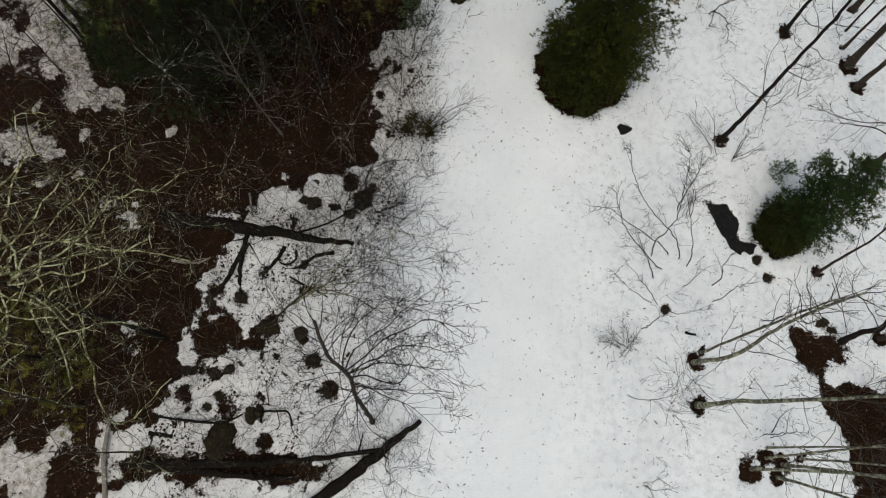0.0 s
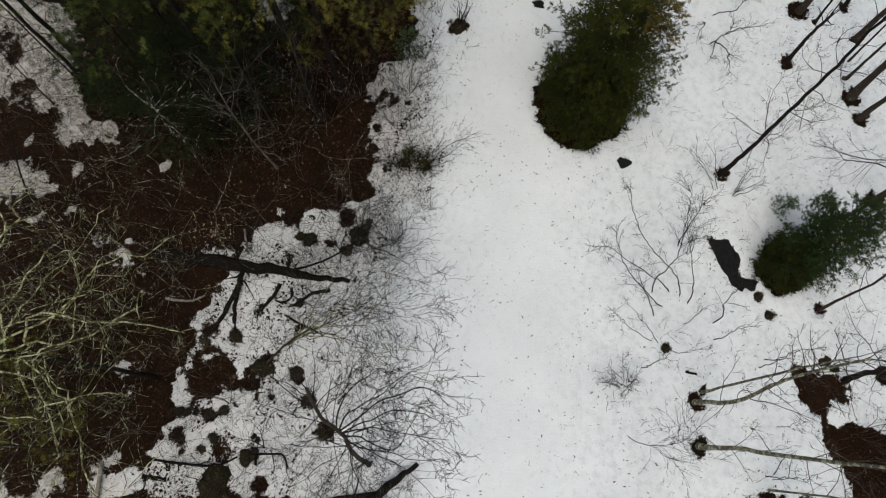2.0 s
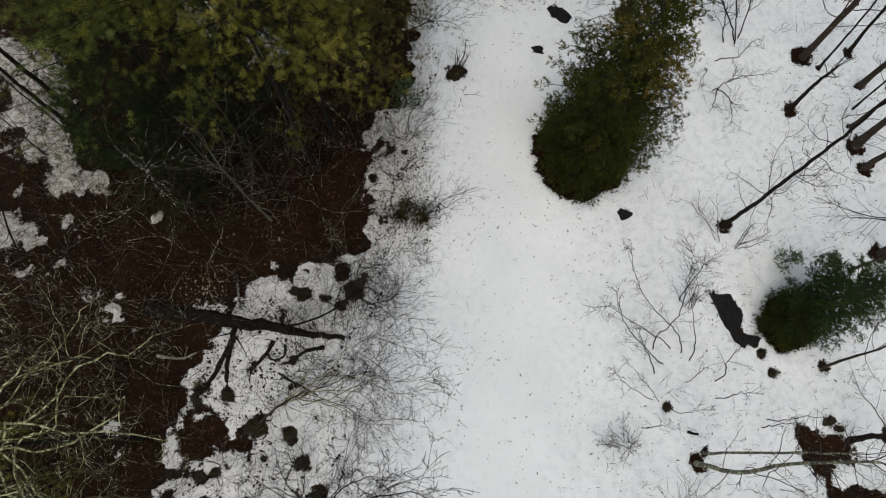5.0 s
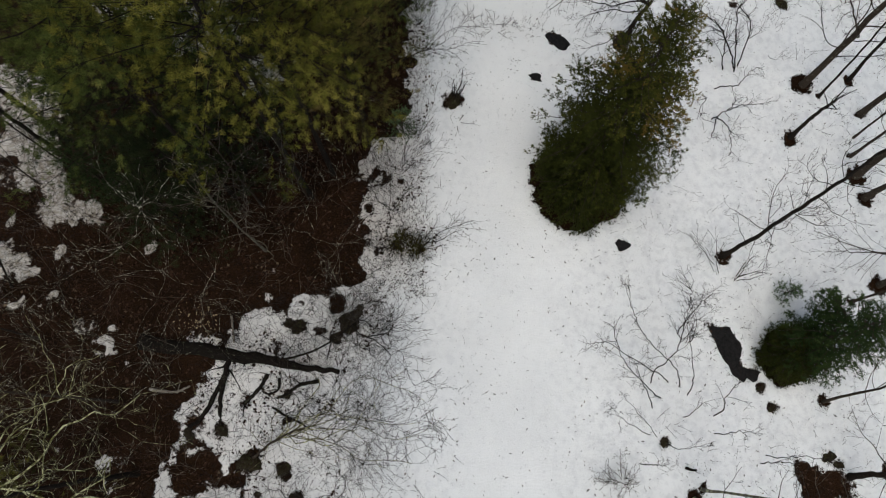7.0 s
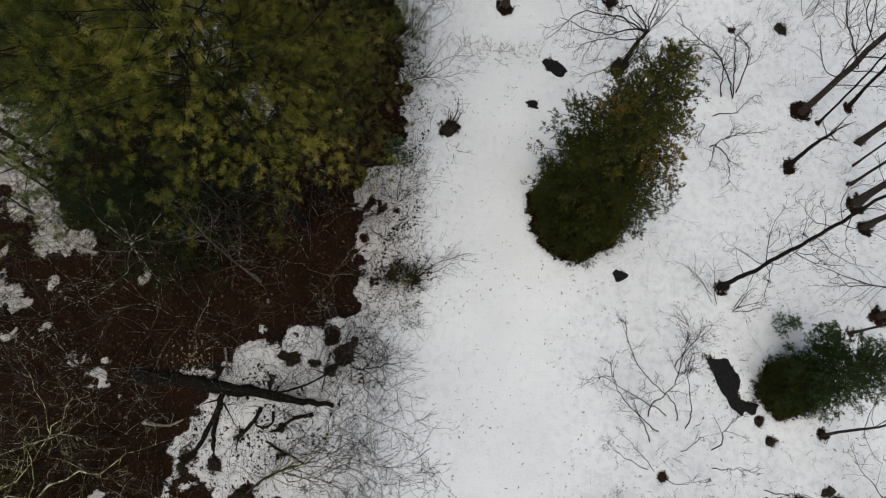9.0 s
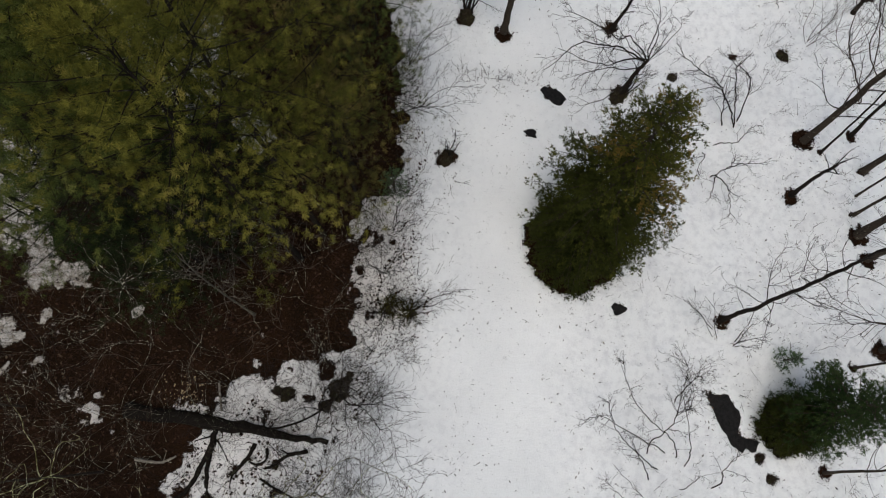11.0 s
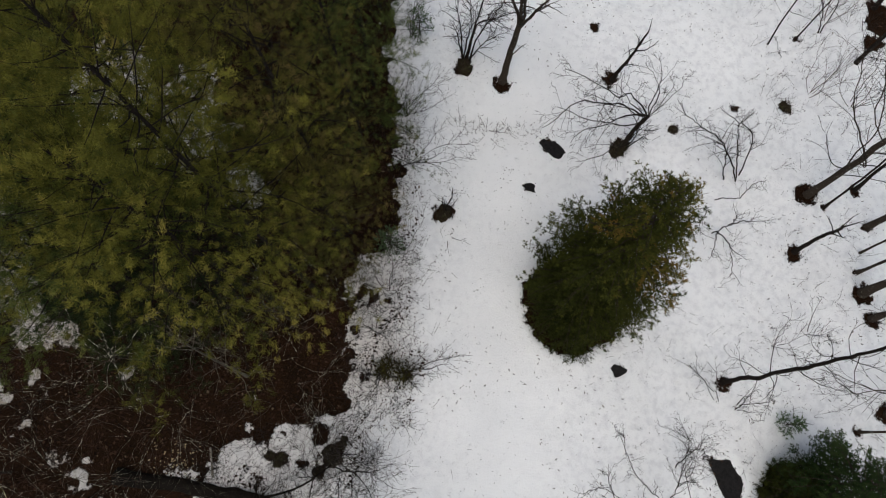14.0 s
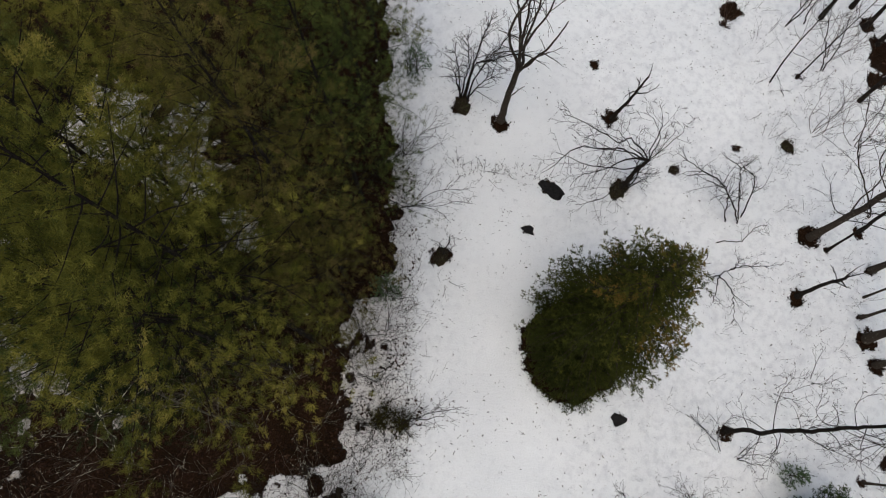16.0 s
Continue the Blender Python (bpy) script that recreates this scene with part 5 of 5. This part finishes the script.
evergreen(-.52, 9.8, .65, (.25, .48, .45, .3, .15, .04), "low olive-green bush at the trail's edge", 326, PINE_DULL, 28, .06, .035, name="evergreen_shrub", tone=.3, sparse=.8)
evergreen(-1.15, 14.15, 1.6, (.35, .6, .7, .6, .45, .3, .1), "thin pale green evergreen sapling in thin snow", 327, SAPLING, 30, .085, .06, name="evergreen_sapling", tone=.4, sparse=.55)
evergreen(-.3, 22.6, 1.6, (.35, .6, .7, .6, .45, .3, .1), "thin pale green evergreen sapling at the trail's edge", 328, SAPLING, 30, .085, .06, name="evergreen_sapling", tone=.3, sparse=.55)
evergreen(-11.3, 11.9, 3.2, (.4, .8, .9, .8, .6, .4, .1), "thin dark evergreen at a snow patch", 323, HOLLY, 46, .11, .06, tone=.3, sparse=.6)

# ---- fallen logs and stumps ----


def log(line, r0, r1, label, seed, bark=None, stubs=4, name="fallen_log"):
    rng = np.random.default_rng(seed)
    pts = smooth_line([at_ground(x, y, h) for x, y, h in line], 6)
    pts[1:-1] += rng.normal(0, r0 * .12, (len(pts) - 2, 3))
    root = thing(name, Vector(pts[0]), label, "log", "fallen logs")
    t = Tubes()
    t.add(pts, np.linspace(r0, r1, len(pts)) * rng.uniform(.88, 1.12, len(pts)), 11, .14, rng)
    part("stem", t.mesh("stem", bark or LOG_BARK), root)
    for _ in range(stubs):
        k = rng.integers(1, len(pts) - 1)
        s = Tubes()
        branch_tree(rng, s, s, pts[k], side_way(rng, pts[k] - pts[k - 1], 60, .3), rng.uniform(.3, 1.1), r1 * .5 + .008, 1, .15, 0, 1.5)
        part("branch_stub", s.mesh("branch_stub", bark or LOG_BARK), root)


log([(-9.6, 6.5, .16), (-6.6, 6.1, .16), (-4.6, 5.8, .2), (-3.05, 5.55, .3)], .26, .07, "long sodden black log half under litter", 401)
log([(-9.9, -1.5, .18), (-7, -1.55, .16), (-4.5, -1.45, .16), (-1.8, -1.1, .2)], .15, .07, "long black fallen log across broken snow", 402, stubs=7)
log([(-4.6, -3.2, .2), (-2.9, -1.9, .22), (-1.6, -.9, .28), (-.72, -.25, .42)], .24, .07, "thick dark fallen trunk ending in a point", 403, stubs=3)
log([(-10.4, -2.7, .12), (-10.55, -1.4, .2), (-10.5, -.15, .28)], .085, .06, "bleached grey fallen stem", 404, DEAD_WOOD, 1)
log([(-6.69, 6.0, .14), (-6.79, 5.5, .18), (-7.01, 4.89, .18), (-7.42, 4.09, .12), (-7.83, 3.83, .06)], .095, .06, "short black branch lying on snow", 405, stubs=2)
log([(-6.73, 5.6, .14), (-6.84, 5.07, .18), (-6.86, 4.36, .1), (-6.8, 3.85, .05)], .09, .05, "black root-like branch lying on snow", 406, stubs=1)
log([(-5.41, 5.5, .14), (-5.56, 5.13, .2), (-5.92, 4.72, .12), (-6.14, 4.54, .06)], .07, .05, "curved black root on snow below a log", 415, stubs=1)
log([(-5.02, 5.36, .14), (-5.0, 5.02, .22), (-5.3, 4.86, .16), (-5.56, 4.95, .1)], .045, .03, "hooked black branch on snow", 416, stubs=1)
log([(-3.7, 5.29, .2), (-4.36, 5.13, .2), (-4.82, 4.81, .12), (-5.23, 4.72, .06)], .07, .04, "broken dark branch on snow beside a log", 417, stubs=3)
log([(-5.18, 4.45, .08), (-4.76, 4.19, .16), (-4.28, 3.97, .2), (-3.85, 3.73, .2)], .05, .02, "thin dark stick lying on snow", 418, stubs=2)
log([(-5.82, -.29, .1), (-5.75, .0, .3), (-5.3, .05, .45), (-4.9, .0, .4), (-4.79, -.4, .15)], .045, .025, "black bent root arching over snow", 419, stubs=2)
log([(-9.2, -.1, .1), (-8.0, -.25, .2), (-7.0, -.3, .25), (-6.4, -.05, .15)], .04, .035, "thin dark branch across broken snow", 420, stubs=3)
log([(-8.6, -1.65, .12), (-6.5, -1.9, .14), (-4.7, -2.0, .12)], .13, .08, "dark rotting log in litter", 408, stubs=3)
log([(-6.75, 7.4, .1), (-6.65, 6.9, .12), (-6.55, 6.5, .2)], .04, .03, "pale broken stick against a log", 409, DEAD_WOOD, 0)
log([(-9.3, -.62, .1), (-8.55, -.72, .1)], .07, .06, "short dark log on snow", 410, stubs=0)
log([(-5.1, 5.9, .3), (-4.05, 6.15, .5), (-3.35, 6.5, .55), (-2.45, 7.2, .5)], .04, .02, "crooked dark branch rising from a log", 411, stubs=3)
log([(-9.2, 5.0, .1), (-8.4, 4.9, .12), (-7.9, 5.1, .12)], .05, .03, "pale grey log on litter", 412, DEAD_WOOD, 1)
log([(8.15, 2.62, .14), (8.35, 2.55, .15), (8.5, 2.55, .15)], .045, .03, "small dark stick on snow", 414, stubs=1)

# ---- fallen leaves, twigs and crumbs ----


def loose_leaves(places, label, mat, low, high, seed, lift=.012, name="fallen_leaves", flat=.35, slim=.5):
    rng = np.random.default_rng(seed)
    n = len(places)
    z = ground_height(places[:, 0], places[:, 1]) + lift
    a, s, e = rng.uniform(0, 6.28, n), rng.uniform(low, high, n), slim * rng.uniform(.7, 1.6, n)
    c = np.column_stack([places, z])
    u = np.stack([np.cos(a), np.sin(a), rng.normal(0, flat, n)], -1) * s[:, None]
    w = np.stack([-np.sin(a), np.cos(a), rng.normal(0, flat, n)], -1) * (s * e)[:, None]
    up = np.array([0, 0, 1]) * (s * rng.uniform(.1, .4, n))[:, None]
    v = np.stack([c - u, c - .2 * u + w + up, c + u, c - .1 * u - w + up], 1).reshape(-1, 3)
    f = np.arange(4 * n).reshape(-1, 4)
    tagged(new(name, mesh_of(name, v, np.concatenate([f[:, [0, 1, 2]], f[:, [0, 2, 3]]]), mat)), label, "leaves", kind="stuff")


def loose_twigs(places, label, mat, low, high, seed):
    rng = np.random.default_rng(seed)
    t = Tubes()
    z = ground_height(places[:, 0], places[:, 1]) + .01
    for (x, y), h in zip(places, z):
        a, n = rng.uniform(0, 6.28), rng.uniform(low, high)
        t.add(crooked(rng, (x, y, h), (math.cos(a), math.sin(a), .03), n, 4, .12), np.linspace(.006, .003, 5), 3)
    tagged(new("fallen_twigs", t.mesh("fallen_twigs", mat)), label, "twigs", kind="stuff")


loose_leaves(scatter(rng, 40000, (-18, 0, -5, 19), lambda x, y: bareness(x, y) > .02), "brown dead leaves on the forest floor", DRY_LEAF, .03, .075, 501)
loose_leaves(scatter(rng, 10000, (8, 19, -5, 28), lambda x, y: bareness(x, y) > .02), "reddish brown dead leaves on bare ground", MOUND_LEAF, .03, .07, 502)
loose_leaves(scatter(rng, 6500, (-8, 19, -5, 28), lambda x, y: (bareness(x, y) < -.05) & (field(x, y, .8, 31, 3) + .6 * field(x, y, 3.5, 32, 2) > .2 - .045 * np.abs(x - 2.5))), "dark leaf crumbs scattered on snow", SNOW_DEBRIS, .006, .036, 503, slim=.28)
loose_leaves(scatter(rng, 4800, (-8, 19, -5, 28), lambda x, y: (bareness(x, y) < -.05) & (field(x, y, 1.4, 33, 3) > .05)), "dry leaves scattered on snow", SNOW_DEBRIS, .022, .068, 504, slim=.24)
loose_leaves(scatter(rng, 4600, (-4.5, .6, 8, 21), lambda x, y: (bareness(x, y) < 0) & (x + .9 * field(x, y, 1.2, 35, 3) < -.5)), "leaf crumbs and bark flakes on the snowy verge", SNOW_DEBRIS, .012, .05, 507, slim=.35)
loose_leaves(scatter(rng, 3400, (-8, 1.2, -4, 20), lambda x, y: (bareness(x, y) < 0) & (bareness(x, y) > -1.3)), "leaf crumbs on thin dirty snow", SNOW_DEBRIS, .012, .04, 505)
loose_leaves(scatter(rng, 16000, (-9.5, .2, -3, 20), lambda x, y: (bareness(x, y) < .02) & (bareness(x, y) > -.75) & (field(x, y, .7, 36, 3) - .5 * bareness(x, y) > .28)), "brown leaves strewn over thin snow beside bare litter", DRY_LEAF, .025, .07, 508)
loose_leaves(np.column_stack([rng.normal(-7.5, .42, 70), rng.normal(7.1, .3, 70)]), "pale dry leaves caught in brush", PALE_LEAF, .02, .04, 506, 1.0, "pale_leaves", .6)
loose_twigs(scatter(rng, 300, (-8, 19, -5, 28), lambda x, y: bareness(x, y) < -.05), "thin dark twigs lying on snow", TWIG_DARK, .08, .3, 511)
loose_twigs(scatter(rng, 500, (-8, 1.0, -4, 20), lambda x, y: bareness(x, y) < .3), "thin dark twigs lying on thin snow", TWIG_DARK, .15, .6, 512)

# ---- tussocks and stumps melted out of the snow ----


def tussock(x, y, r, seed, label="dark mossy tussock melted out of the snow"):
    """A lumpy mound with a thatch of dead grass."""
    rng = np.random.default_rng(seed)
    rings, sides = 6, 14
    root = thing("tussock", Vector(at_ground(x, y)), label, "tussock", "tussocks in the snow")
    v = []
    for a in range(rings + 1):
        e = a / rings * math.pi / 2
        for b in range(sides):
            w = 2 * math.pi * b / sides
            k = 1 + .28 * math.sin(w * 2 + seed) + .16 * math.sin(w * 5 + seed * 2) + rng.normal(0, .07)
            v.append((x + r * k * math.cos(e) * math.cos(w), y + r * k * math.cos(e) * math.sin(w), base_height(np.array([x]), np.array([y]))[0] - .02 + (.06 + r * .55) * math.sin(e) * (1 + rng.normal(0, .08))))
    f = [(a * sides + b, a * sides + (b + 1) % sides, (a + 1) * sides + (b + 1) % sides, (a + 1) * sides + b) for a in range(rings) for b in range(sides)]
    part("mound", mesh_of("mound", v, f, MOSS, smooth=True), root)
    n = int(40 + 260 * r)
    a, q = rng.uniform(0, 2 * np.pi, n), np.sqrt(rng.uniform(0, 1, n)) * r
    c = np.stack([x + q * np.cos(a), y + q * np.sin(a), v[0][2] + (.06 + r * .55) * np.sqrt(np.maximum(0, 1 - (q / r) ** 2))], -1)
    axes = np.stack([np.cos(a) * 1.2, np.sin(a) * 1.2, np.full(n, .5)], -1) + rng.normal(0, .4, (n, 3))
    g, tri, to = needles(c, axes, rng.uniform(.06, .16, n), np.zeros(n), 3, .05, .5, rng)
    part("grass_thatch", mesh_of("grass_thatch", g, tri, BARK_BROWN), root, kind="stuff")


for k, (x, y, r) in enumerate(((-3.25, 6.65, .2), (-2.85, 7.16, .32), (-2.5, 7.6, .24), (-4.49, 7.05, .26), (-4.82, 7.18, .17), (-5.81, 2.72, .34), (-6.76, 3.71, .22), (-7.8, 3.62, .2), (-8.35, 1.32, .18), (-8.14, 1.31, .16), (-7.4, 1.24, .18),
                               (-6.96, 1.36, .18), (-7.57, .19, .18), (-7.24, .52, .2), (-6.17, -.08, .25), (-5.93, .02, .2), (-4.7, 2.55, .22), (-4.29, 1.67, .24), (-5.47, 1.81, .11), (-3.79, .63, .2), (-4.74, 4.83, .14), (-7.09, -.86, .55))):
    tussock(x, y, r, 600 + k)
for k, (x, y, r) in enumerate(((7.56, 3.4, .16), (11.25, 4.5, .15), (10.95, 5.14, .15), (9.18, 18.85, .17), (13.58, 19.91, .24), (1.42, 21.3, .36), (.68, 15.45, .32), (7.08, 18.02, .34), (12.9, 2.95, .26), (13.2, 2.72, .2))):
    tussock(x, y, r, 640 + k, "dark brown tussock in a snow hollow")
